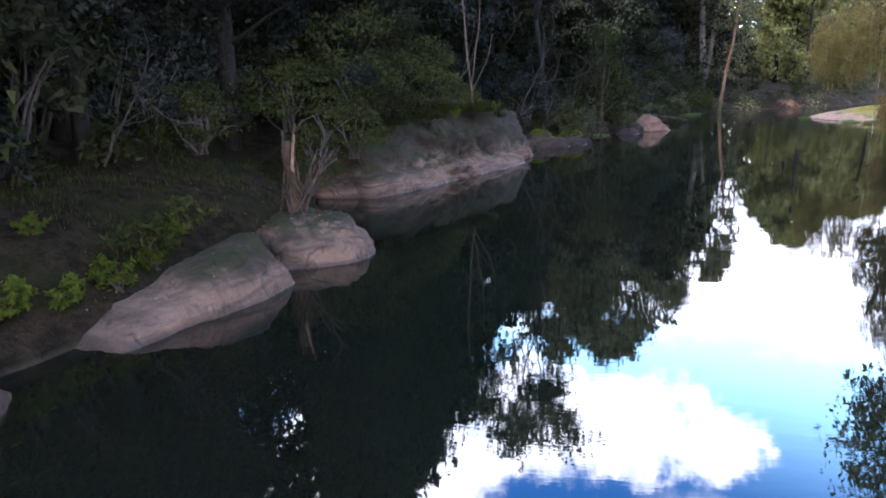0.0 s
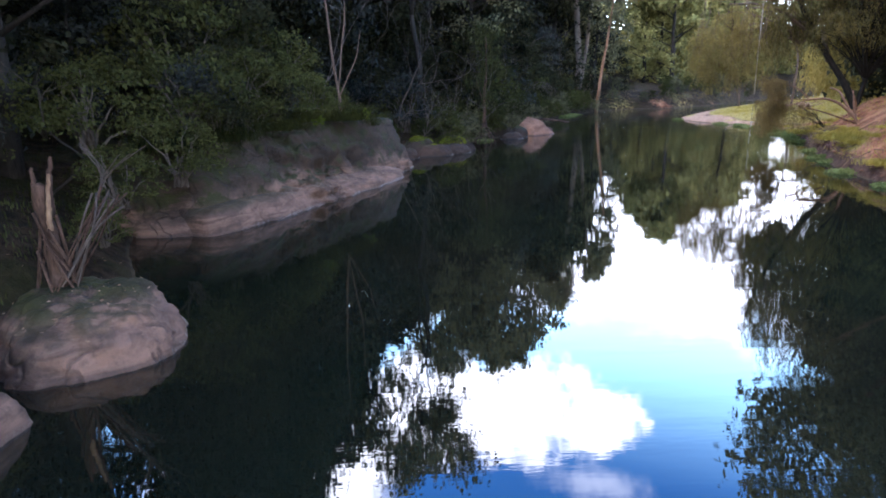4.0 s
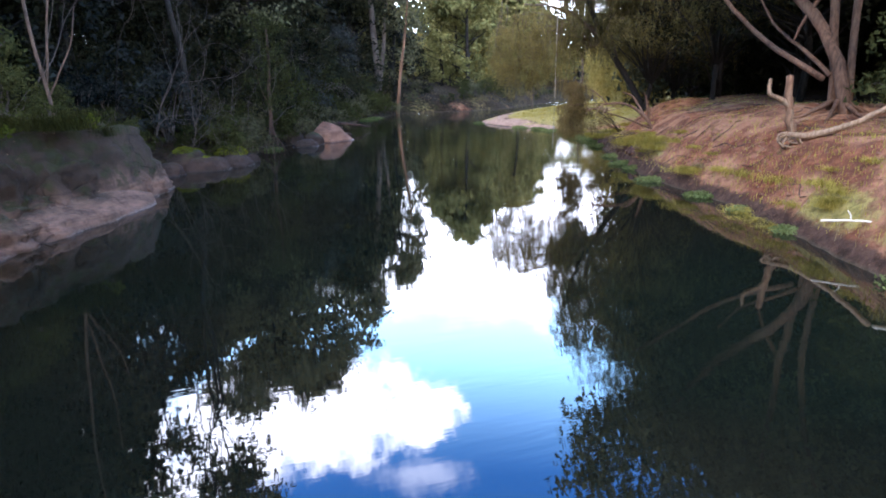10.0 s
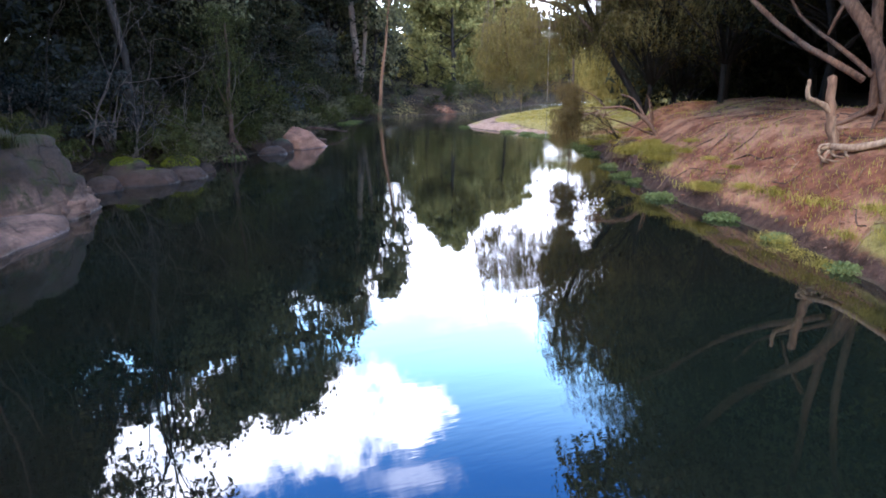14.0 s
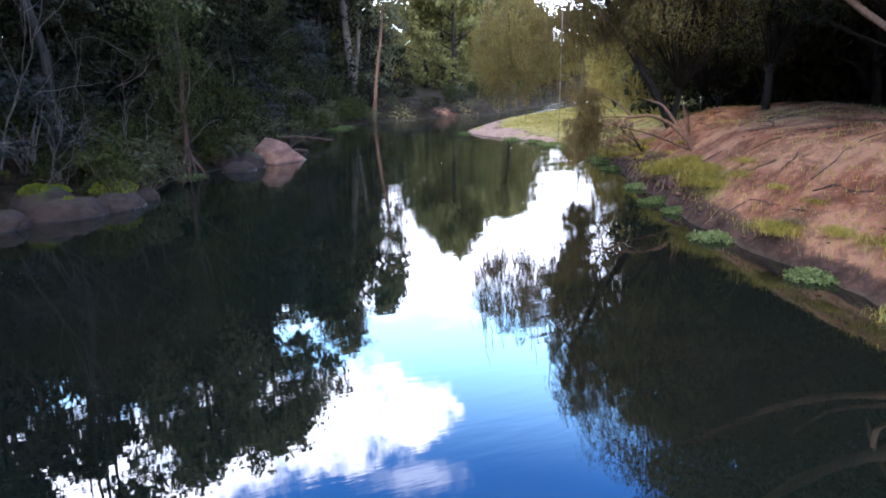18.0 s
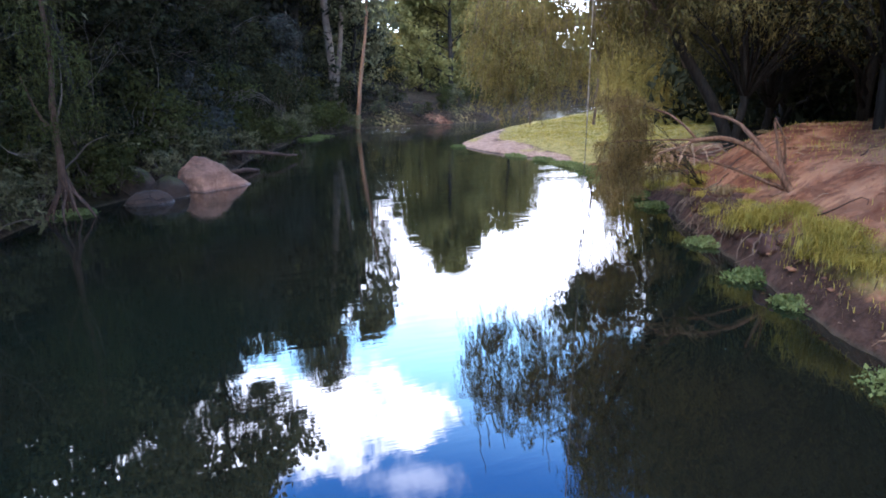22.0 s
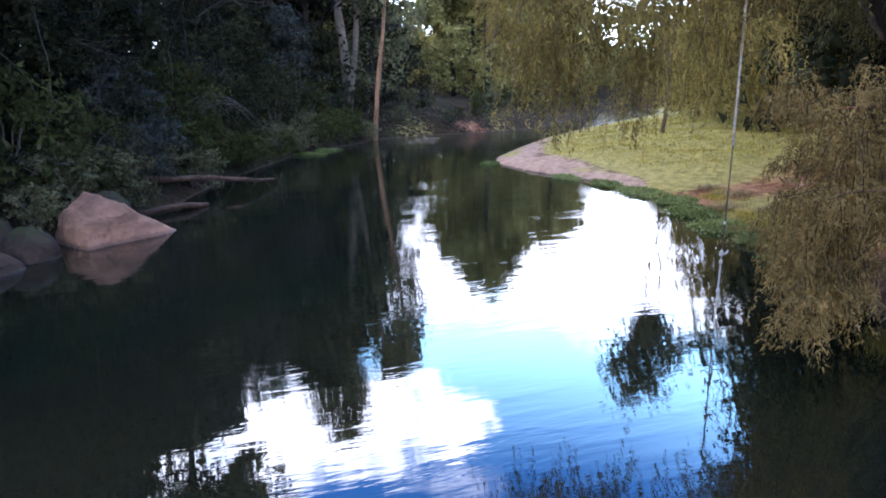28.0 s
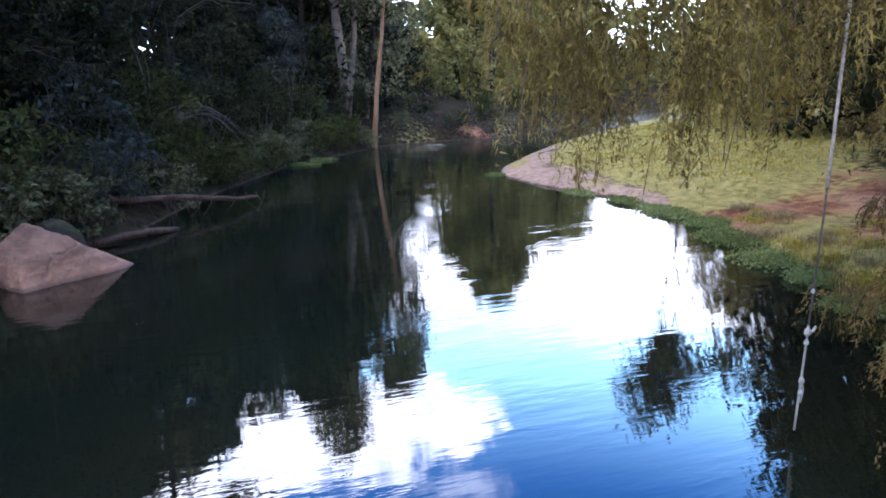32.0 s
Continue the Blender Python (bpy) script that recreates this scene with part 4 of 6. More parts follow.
edge = [shrub("shore_shrub", (0, 0, 0), 1.5, 208 + k, "dark leafy shrub hanging over the shaded waterline", leaf=(LEAF_GUM, LEAF_MID)[k], group="shrubs along the shaded waterline", wide=0.7, n_clump=30) for k in range(2)]
repeat(edge, scatter(62, lambda x, y, dl, dr: dl < dr and 0.05 < dl < 1.3 and 30 < y < 62 and math.hypot(x - 6.4, y - 38.2) > 1.3 and math.hypot(x - 7.4, y - 42.2) > 1.9, (-2, 18, 29, 62), 0.8), 0.55, 1.1)
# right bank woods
# LEAF_DARK puts the deep shade under these trees into the leaf colour
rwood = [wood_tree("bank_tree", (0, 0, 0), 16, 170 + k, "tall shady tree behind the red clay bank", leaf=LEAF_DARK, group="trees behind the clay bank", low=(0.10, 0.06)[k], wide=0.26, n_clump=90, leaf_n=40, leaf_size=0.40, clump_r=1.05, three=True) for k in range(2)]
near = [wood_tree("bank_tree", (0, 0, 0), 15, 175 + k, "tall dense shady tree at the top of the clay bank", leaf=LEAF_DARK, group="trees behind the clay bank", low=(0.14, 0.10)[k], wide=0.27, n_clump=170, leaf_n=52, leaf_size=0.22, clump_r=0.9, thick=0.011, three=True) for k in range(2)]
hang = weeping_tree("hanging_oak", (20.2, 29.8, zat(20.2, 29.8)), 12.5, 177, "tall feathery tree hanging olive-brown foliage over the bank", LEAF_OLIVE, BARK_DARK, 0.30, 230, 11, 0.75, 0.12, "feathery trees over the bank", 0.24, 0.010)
for x, y, s in ((21.2, 26.4, 1.05), (23.0, 31.4, 1.0)):
    copy_at(hang, x, y, x * 3, s)
repeat(near, [(21.4, 22.2), (25.6, 32.6), (30.0, 37.4), (20.8, 13.0), (19.5, 7.0), (17.5, 3.0), (16.5, -3.0), (23.4, 28.4), (34.0, 41.6), (24.6, 25.0), (23.6, 17.8), (37.5, 45.6), (28.4, 32.0)], 0.9, 1.1)
spots = scatter(32, lambda x, y, dl, dr: dr < dl and dr > 9.0 and y < 40 and not (y > 29 and x < 30), (23, 46, -16, 42), 3.6)
repeat(rwood, spots, 0.9, 1.15)
dry = [shrub("bank_shrub", (0, 0, 0), 2.0, 230 + k, "olive green shrub in the shade behind the bank", leaf=(LEAF_DARK, LEAF_MID)[k], group="shrubs behind the clay bank") for k in range(2)]
repeat(dry, scatter(34, lambda x, y, dl, dr: dr < dl and dr > 8.5 and y < 41 and not (y > 29 and x < 28), (20, 44, -8, 42), 2.2), 0.9, 1.7)

rsw = np.random.RandomState(91)
t = Shape()
for k in range(1900):
    a, r = radians(-75 + 170 * rsw.rand()), 105 + 40 * rsw.rand()
    x, y = 10 + r * math.sin(a), 20 + r * math.cos(a)
    h = 12 if 0.24 < a < 0.80 else 17
    puff(t, rsw, (x, y, zat(x, y) + h * rsw.rand() ** 0.8), 60, 2.8, 0.9, 0.6, 0.3, three=True)
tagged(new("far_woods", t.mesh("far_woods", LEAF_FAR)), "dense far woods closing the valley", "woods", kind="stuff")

# backing for the bank trees; the gloom between trunks is in its leaf colour
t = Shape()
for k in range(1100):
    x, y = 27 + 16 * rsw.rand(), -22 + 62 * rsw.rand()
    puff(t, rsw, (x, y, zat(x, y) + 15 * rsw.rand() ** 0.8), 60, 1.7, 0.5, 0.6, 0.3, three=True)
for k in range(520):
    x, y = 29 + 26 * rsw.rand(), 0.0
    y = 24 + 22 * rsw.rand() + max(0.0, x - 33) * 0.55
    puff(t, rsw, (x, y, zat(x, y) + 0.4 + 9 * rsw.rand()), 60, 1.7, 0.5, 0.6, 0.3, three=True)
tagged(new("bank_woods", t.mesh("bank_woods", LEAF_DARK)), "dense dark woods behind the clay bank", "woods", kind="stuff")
# hillside backing in the same leaves, their colour darkened for shade
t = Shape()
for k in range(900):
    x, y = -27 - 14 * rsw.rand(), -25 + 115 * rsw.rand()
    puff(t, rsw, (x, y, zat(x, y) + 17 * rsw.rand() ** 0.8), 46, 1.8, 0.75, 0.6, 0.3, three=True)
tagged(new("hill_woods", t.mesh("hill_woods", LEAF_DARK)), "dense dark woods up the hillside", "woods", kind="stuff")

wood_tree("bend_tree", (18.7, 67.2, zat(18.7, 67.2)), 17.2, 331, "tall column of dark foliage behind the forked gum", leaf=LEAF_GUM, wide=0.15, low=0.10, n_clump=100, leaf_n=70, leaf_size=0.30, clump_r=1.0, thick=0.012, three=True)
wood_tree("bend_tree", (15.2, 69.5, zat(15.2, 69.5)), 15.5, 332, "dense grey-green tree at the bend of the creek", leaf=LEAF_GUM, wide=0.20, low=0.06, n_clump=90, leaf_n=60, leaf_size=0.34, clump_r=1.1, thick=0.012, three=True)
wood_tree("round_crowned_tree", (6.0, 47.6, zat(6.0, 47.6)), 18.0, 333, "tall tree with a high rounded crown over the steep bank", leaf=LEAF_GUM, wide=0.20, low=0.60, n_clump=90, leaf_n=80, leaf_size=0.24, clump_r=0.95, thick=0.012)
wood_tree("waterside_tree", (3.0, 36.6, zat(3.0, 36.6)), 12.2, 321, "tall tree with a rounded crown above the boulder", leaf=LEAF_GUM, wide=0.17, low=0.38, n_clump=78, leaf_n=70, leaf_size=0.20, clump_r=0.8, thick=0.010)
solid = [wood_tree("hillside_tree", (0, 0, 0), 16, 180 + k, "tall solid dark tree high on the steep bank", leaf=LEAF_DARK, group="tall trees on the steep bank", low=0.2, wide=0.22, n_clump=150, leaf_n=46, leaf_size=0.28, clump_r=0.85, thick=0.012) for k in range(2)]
repeat(solid, [(-7.0, 32.8), (-8.0, 37.2), (-7.6, 29.6), (-9.0, 33.4), (-10.5, 38.5), (-8.8, 25.8), (-12.0, 30.0)], 0.95, 1.12)
for x, y, s in ((-2.6, 38.5, 0.70),):
    copy_at(solid[0], x, y, x, s / solid[0].scale[0])
for x, y, s in ((2.0, 38.4, 0.52), (3.6, 41.0, 0.52), (5.4, 43.6, 0.50)):
    copy_at(solid[1], x, y, x * 2, s / solid[1].scale[0])

weep = weeping_tree("weeping_tree", (34.0, 47.0, zat(34.0, 47.0)), 10.5, 300, "olive-yellow weeping tree at the back of the spit", group="weeping trees", low=0.10, n_tip=120, per=7, thick=0.012)
for x, y, s in ((37.5, 54.0, 0.9), (42.0, 62.0, 0.8)):
    copy_at(weep, x, y, x, s)
gum_tree("spit_gum", (29.0, 48.8, zat(29.0, 48.8)), 11.8, 311, "open gum at the back of the spit", BARK_GREY, LEAF_GUM, 3, 34, 0.34, 0.34, 0.075, 1.0)


# ---------------------------------------------------------------- left bank, thing by thing
s_ = thing("dead_sapling", (-3.27, 22.3, 2.0), "thin pale forked sapling on top of the rock shelf", "tree")
limb_tube(s_, [(0, 0, -0.3), (0, 0, 0.75), (-0.12, 0, 1.55), (-0.25, 0.05, 2.4), (-0.22, 0.1, 3.3), (-0.4, 0.1, 4.6), (-0.3, 0, 6.5)], 0.050, 0.018, BARK_GREY, "trunk")
limb_tube(s_, [(-0.05, 0, 1.0), (0.06, 0.1, 1.6), (0.14, 0.1, 2.5), (0.32, 0.1, 3.2), (0.3, 0.2, 5.2)], 0.032, 0.014, BARK_GREY)
limb_tube(s_, [(0.02, 0, 0.85), (0.3, 0, 1.4), (0.62, 0.05, 2.0), (0.8, 0.1, 2.9)], 0.024, 0.010, BARK_GREY)

st = thing("vine_stump", (-5.6, 8.65, 0.85), "broken brown stump wrapped in dead vines and roots", "stump")
limb_tube(st, [(0, 0, -0.4), (0.02, 0, 0.4), (-0.03, 0.02, 0.9), (0.0, 0, 1.2)], 0.11, 0.075, STUMP, "trunk", 10, 1)
limb_tube(st, [(0.06, 0, 0.8), (0.10, 0.05, 1.25), (0.16, 0.06, 1.55)], 0.06, 0.02, STUMP, "broken_top", 7, 2)
limb_tube(st, [(-0.08, 0, 0.9), (-0.10, 0.05, 1.2), (-0.09, 0.06, 1.42)], 0.05, 0.02, STUMP, "broken_top", 7, 4)
limb_tube(st, [(0.09, -0.10, 0.65), (0.12, -0.10, 1.0), (0.17, -0.06, 1.35)], 0.035, 0.02, BARK_DEAD, "bare_wood", 7, 3, "pale strip of bare wood")
rs = np.random.RandomState(3)
knot = np.array([0.66, 0.24, 1.0])      # where the vines gather, beside the trunk
for k in range(16):
    e_ = np.array([-0.05 + 0.3 * rs.rand(), rs.normal() * 0.12, -0.25 + 0.3 * rs.rand()])
    t_ = knot + rs.normal(size=3) * (0.12, 0.10, 0.08)
    limb_tube(st, [t_, t_ * 0.62 + e_ * 0.38 + rs.normal(size=3) * 0.05 + (0.05, 0, 0.12), e_], 0.013, 0.009, STUMP if k % 3 else TWIG, "vine", 5, k, n=8)
for k in range(8):
    a = rs.rand() * 6.28
    limb_tube(st, [(math.cos(a) * 0.16, math.sin(a) * 0.16, 0.3 + 0.7 * rs.rand()), (math.cos(a + 1) * 0.19, math.sin(a + 1) * 0.17, 0.2), (math.cos(a + 1.6) * 0.3, math.sin(a + 1.6) * 0.25, -0.3)], 0.024, 0.014, STUMP, "root", 5, k + 40, n=8)
for k in range(7):
    a = rs.rand() * 6.28
    limb_tube(st, [knot + (-0.1, 0, 0), knot + (0.02 + 0.1 * rs.rand(), 0.1 * rs.rand(), 0.3), knot + (math.cos(a) * 0.4 + 0.2, math.sin(a) * 0.3, 0.55 + 0.3 * rs.rand())], 0.014, 0.005, TWIG, "twig", 5, k + 20, n=8)

# tall forked gum, leaning pole and old post at the bend
gum = gum_tree("forked_gum", (16.35, 65.2, zat(16.35, 65.2)), 21, 41, "tall pale gum with two smooth upright trunks", forks=1, bare=0.62, rad=0.27, leaf_n=75, leaf_size=0.42, clump_r=1.3, lean=(-0.5, 0))
limb_tube(gum, [(0.05, 0, 0.5), (0.35, 0, 2.6), (0.75, 0, 4.8), (0.85, 0.1, 7.0), (1.3, 0.2, 10.5), (1.6, 0, 14.0)], 0.22, 0.10, BARK_PALE, "second_trunk", 9, 5)
for x, y, h, sd in ((14.2, 67.0, 19, 44), (-0.3, 31.8, 15.5, 45), (2.6, 45.0, 16, 46)):
    gum_tree("gum_tree", (x, y, zat(x, y)), h, sd, "tall open-crowned gum with dark bark", BARK_DARK, rad=0.12, leaf_n=70, leaf_size=0.38, clump_r=1.15, group="gums on the left bank", bare=0.35, forks=3)
po = thing("leaning_pole_tree", (17.5, 62.6, 0), "slim straight brown trunk leaning over the water", "tree")
limb_tube(po, [(0, 0, -0.5), (0.12, -0.1, 1.6), (0.35, -0.15, 3.6), (0.78, -0.3, 7.1), (1.15, -0.4, 10.5)], 0.17, 0.07, BARK_POLE, "trunk", 9, 6)
p2 = Shape()
p2.leaves(clump(rs, (1.1, -0.4, 10.3), 500, 1.8), 0.35, rs, 0.4, 0.7)
p2.leaves(clump(rs, (0.6, 0.2, 8.6), 260, 1.4), 0.35, rs, 0.4, 0.7)
part("crown", p2, LEAF_GUM, po, smooth=False)
ps = thing("old_post", (18.1, 68.0, zat(18.1, 68.0)), "short weathered leaning post on the far bank", "post")
limb_tube(ps, [(0, 0, -0.3), (0.1, 0, 0.9), (0.3, 0, 2.0)], 0.16, 0.13, BARK_GREY, "post", 8, 7)
limb_tube(ps, [(-0.9, -0.3, 0.2), (-0.3, -0.2, 0.5), (0.6, 0, 0.35)], 0.09, 0.07, BARK_GREY, "fallen_rail", 7, 8)

# logs beside the boulder
lg = thing("fallen_log", (7.6, 41.5, 0), "grey fallen log reaching out over the water", "log")
limb_tube(lg, [(-2.6, 1.0, 0.75), (-1.2, 1.4, 0.62), (0.3, 1.7, 0.55), (1.2, 2.1, 0.55), (1.7, 1.9, 0.36), (2.7, 3.3, 0.2)], 0.12, 0.04, STUMP, "trunk", 9, 9, n=18)
for k in range(14):
    x = -1.6 + k * 0.35
    x += rs.normal() * 0.12
    limb_tube(lg, [(x, 1.62 + 0.13 * x, 0.55), (x + rs.normal() * 0.15, 1.5 + 0.13 * x, 0.30), (x + rs.normal() * 0.35, 1.4 + 0.13 * x, 0.1 - 0.3 * rs.rand())], 0.014, 0.006, STUMP, "twig", 5, k, n=7)
lg2 = thing("sunken_log", (7.6, 40.6, 0), "dark half-sunken log behind the boulder", "log")
limb_tube(lg2, [(-0.9, -0.6, 0.12), (0.1, 0.2, 0.14), (0.7, 0.8, 0.02)], 0.10, 0.07, STUMP, "trunk", 8, 10)

# bent-over bare bush
ar = thing("arched_bush", (7.6, 47.2, zat(7.6, 47.2)), "bare grey bush with twigs bent over in an arch", "dead shrub")
for k in range(16):
    w = rs.normal(size=3) * (0.25, 0.5, 0.2)
    limb_tube(ar, [(-0.2 + w[0] * 0.4, w[1] * 0.3, -0.2), (0.05 + w[0], w[1], 1.6), (0.8 + w[0], w[1], 2.35 + w[2]), (1.6 + w[0], w[1], 2.2 + w[2]), (2.2 + w[0] * 2, w[1] * 1.5, 1.3 + 2 * w[2])], 0.022, 0.006, TWIG, "branch", 5, k, n=12)

# root-footed tree and dead limbs along the bank
ro = thing("root_footed_tree", (3.0, 34.0, 0.16), "reddish dead trunk on splayed roots at the waterline", "tree")
limb_tube(ro, [(0, 0, 0.3), (0.04, 0, 1.3), (-0.02, 0, 2.4), (0.14, 0.05, 3.6), (0.1, 0.1, 5.2)], 0.095, 0.04, STUMP, "trunk", 9, 11)
limb_tube(ro, [(0.05, 0, 1.1), (0.35, -0.1, 1.35), (0.7, -0.15, 1.75), (1.15, -0.1, 1.9)], 0.030, 0.010, TWIG, "limb", 6, 12)
limb_tube(ro, [(0.0, 0, 1.9), (-0.3, -0.2, 2.5), (-0.5, -0.2, 3.3)], 0.045, 0.015, STUMP, "limb", 6, 13)
limb_tube(ro, [(0.05, 0, 2.2), (0.3, -0.2, 2.9), (0.35, -0.2, 3.7)], 0.028, 0.010, TWIG, "limb", 6, 14)
for k in range(9):
    a = k * 0.7 + rs.normal() * 0.2
    l_ = 0.45 + 0.35 * rs.rand()
    limb_tube(ro, [(math.cos(a) * 0.04, math.sin(a) * 0.04, 1.05 - 0.14 * (k % 4)), (math.cos(a + 0.3) * 0.14, math.sin(a + 0.3) * 0.14, 0.55 - 0.06 * (k % 3)), (math.cos(a - 0.2) * l_ * 0.7, math.sin(a - 0.2) * l_ * 0.7, 0.14), (math.cos(a) * l_, math.sin(a) * l_, -0.35)], 0.042, 0.018, STUMP, "root", 6, k, n=9)
f_ = Shape()
for k in range(90):
    plume(rs, f_, Shape(), (rs.normal() * 0.55, rs.normal() * 0.55, 1.9 + rs.rand() * 4.0), 9, 0.35, 0.5, 0.10, 0.05, 0.3, 0.7)
part("crown", f_, LEAF_MID, ro, smooth=False)

# pale dead sprays reaching out of the dark bank
for k, (x, y, z, d_, l_) in enumerate(((-0.6, 30.6, 3.0, (0.9, -0.3, 0.5), 1.5), (1.2, 32.6, 3.2, (0.8, -0.4, 0.25), 1.1), (-0.2, 29.7, 1.5, (0.5, -0.3, 0.7), 0.9), (0.9, 30.8, 1.1, (0.9, -0.4, 0.35), 0.8), (-2.2, 31.0, 5.2, (0.8, -0.5, 0.2), 1.2),
                                       (0.2, 31.8, 3.2, (0.6, -0.3, 0.9), 1.5), (-0.2, 30.9, 1.7, (0.1, -0.2, 1.0), 0.9), (3.8, 43.5, 5.6, (0.9, -0.3, -0.2), 1.6), (8.3, 48.6, 5.8, (0.7, -0.3, 0.2), 1.4), (4.4, 42.4, 4.0, (0.8, -0.4, 0.1), 1.2), (5.4, 41.6, 2.4, (0.7, -0.5, 0.4), 0.9),
                                       (-9.0, 8.6, 2.4, (0.8, -0.4, 0.2), 0.7), (-8.2, 13.6, 2.6, (0.4, -0.3, 0.9), 0.8), (-1.4, 28.0, 1.6, (0.7, -0.5, 0.5), 0.8), (3.4, 36.6, 3.2, (0.8, -0.4, 0.4), 1.1))):
    sp = thing("dead_spray", (x, y, z), "grey dead branch spreading fine bare twigs out of the shade", "dead branch", "dead sprays on the steep bank")
    rk = np.random.RandomState(800 + k)
    d_ = np.array(d_) / np.linalg.norm(d_)
    root = np.array([-d_[0] * 0.6 - 0.3, 0.5, zat(x - d_[0] * 0.6 - 0.3, y + 0.5) - z - 0.1])
    bend_ = root * 0.5 + (0.35 * rk.normal(), 0.25, 0)
    limb_tube(sp, [root, bend_, d_ * -0.25, (0, 0, 0)], 0.030, 0.017, BARK_DARK, "stem", 6, k, n=10)
    w_ = Shape()
    grow(rk, (0, 0, 0), d_, l_, 0.017, 4, w_, [], 0.45, 0.05, (2, 3), 6, 0.62)
    grow(rk, d_ * 0.1, d_ + (0.1, 0.1, 0.4), l_ * 0.7, 0.010, 2, w_, [], 0.5, 0.0, (1, 3), 6, 0.62)
    part("twig", w_, TWIG, sp)

# soft feathery bushes over the shelf and behind the near rocks
soft = [shrub("feathery_bush", (0, 0, 0), 1.5, 260 + k, "soft green feathery bush growing over the rocks", leaf=LEAF_SOFT, wide=(0.65, 0.8)[k], n_clump=46, leaf_n=62, leaf_size=0.085, group="feathery bushes on the rocks", droop=0.6) for k in range(2)]
for k, (x, y, z, s_k) in enumerate(((-5.6, 18.8, 2.1, 1.3), (-4.9, 20.6, 2.1, 1.1), (-4.3, 22.4, 2.0, 1.0), (-6.6, 16.9, 1.9, 1.4), (-3.7, 24.0, 1.8, 0.8), (-7.2, 19.0, 2.6, 1.9), (-6.6, 21.4, 2.8, 1.7), (-6.0, 14.4, 1.2, 0.9), (-6.4, 12.4, 1.1, 0.7), (-2.9, 25.6, 1.3, 0.7),
                                    (-5.5, 23.6, 2.6, 1.5), (-7.8, 14.6, 2.0, 1.2), (-5.9, 10.6, 0.8, 0.45), (-3.3, 21.8, 1.95, 0.45), (-8.2, 10.2, 1.8, 0.9), (-2.3, 26.8, 0.9, 0.7))):
    if k < 2:
        soft[k].matrix_world = Matrix.LocRotScale((x, y, z), Euler((0, 0, k)), (s_k,) * 3)
    else:
        copy_at(soft[k % 2], x, y, k * 1.3, s_k / soft[k % 2].scale[0], z=z)

for k, (x, y, h, ln) in enumerate(((-1.0, 28.6, 3.0, (0.5, 0.4, 0.75)), (1.0, 32.0, 3.4, (0.5, 0.1, 1)), (-1.8, 30.2, 6.0, (0.3, 0, 1)), (2.2, 37.0, 5.0, (0.6, -0.3, 1)), (4.0, 40.5, 6.5, (0.5, 0, 1)), (6.5, 49.5, 6.0, (0.3, -0.3, 1)),
                                  (-9.4, 8.5, 3.0, (0.5, -0.2, 0.8)), (12.0, 57.5, 5.0, (0.2, 0, 1)), (-4.8, 26.0, 7.0, (0.3, 0, 1)))):
    bare_tree("dead_branch_tree", (x, y, zat(x, y)), h, 400 + k, "bare pale dead branches among the dark shrubs", TWIG, 0.030, 2, 4, 0.55, ln, group="dead branches on the steep bank")


for x, y, s, k in ((-5.6, 16.4, 0.55, 0), (-5.2, 18.0, 0.6, 1), (-4.9, 19.6, 0.5, 0), (-4.7, 21.0, 0.6, 2), (-4.2, 23.0, 0.55, 1), (-3.6, 24.8, 0.5, 0), (-6.4, 17.2, 0.9, 2), (-5.6, 20.0, 0.9, 0), (-5.2, 22.4, 0.9, 1), (-2.6, 26.6, 0.4, 1)):
    copy_at(under[k], x, y, x * 5, s / under[k].scale[0], z=1.75 if y < 26 else 1.0)


# ---------------------------------------------------------------- right bank, thing by thing
BX, BY = 16.85, 17.1
big = thing("big_bank_tree", (BX, BY, zat(BX, BY)), "large multi-trunked tree with pinkish bark on the clay bank", "tree")
limb_tube(big, [(0.0, -0.35, -0.4), (0, -0.1, 0.7), (0, 0.35, 1.7), (0, 1.1, 2.6), (0, 2.2, 3.6), (-0.4, 4.0, 6.0), (-1.0, 5.2, 9.0)], 0.17, 0.09, BARK_PINK, "trunk", 11, 13, n=20)
limb_tube(big, [(0.15, 0.3, -0.4), (0.15, 0.35, 1.2), (0.1, 0.7, 2.6), (0.1, 0.75, 5.0), (0.3, 1.2, 10.0)], 0.13, 0.07, BARK_PINK, "trunk", 9, 14)
limb_tube(big, [(0.3, -0.1, -0.3), (0.3, 0.0, 1.3), (0.2, 0.15, 3.1), (0.5, -0.2, 6.0), (1.5, -1.2, 10.0)], 0.11, 0.06, BARK_PINK, "trunk", 9, 15)
limb_tube(big, [(0.0, 0.6, 0.9), (-0.05, 1.5, 1.4), (-0.1, 2.7, 2.0), (-0.1, 4.0, 3.0), (-0.2, 4.9, 3.9), (-1.0, 6.5, 5.5)], 0.085, 0.05, BARK_PINK, "limb", 8, 16)
limb_tube(big, [(0.0, 0.4, 1.0), (0.25, 1.5, 1.7), (0.3, 2.8, 2.5), (0.3, 3.6, 3.6)], 0.065, 0.03, BARK_PINK, "limb", 7, 17)
limb_tube(big, [(0.1, 0.9, 3.4), (-0.1, 1.4, 2.6), (-0.15, 1.6, 2.0)], 0.07, 0.03, BARK_PINK, "broken_limb", 7, 18)
for k in range(7):
    a = k * 0.9
    limb_tube(big, [(math.cos(a) * 0.2, math.sin(a) * 0.2, 0.3), (math.cos(a) * 0.6, math.sin(a) * 0.6, 0.02), (math.cos(a) * 1.2, math.sin(a) * 1.2, -0.2)], 0.07, 0.03, BARK_PINK, "root", 6, k + 30, n=7)
f_ = Shape()
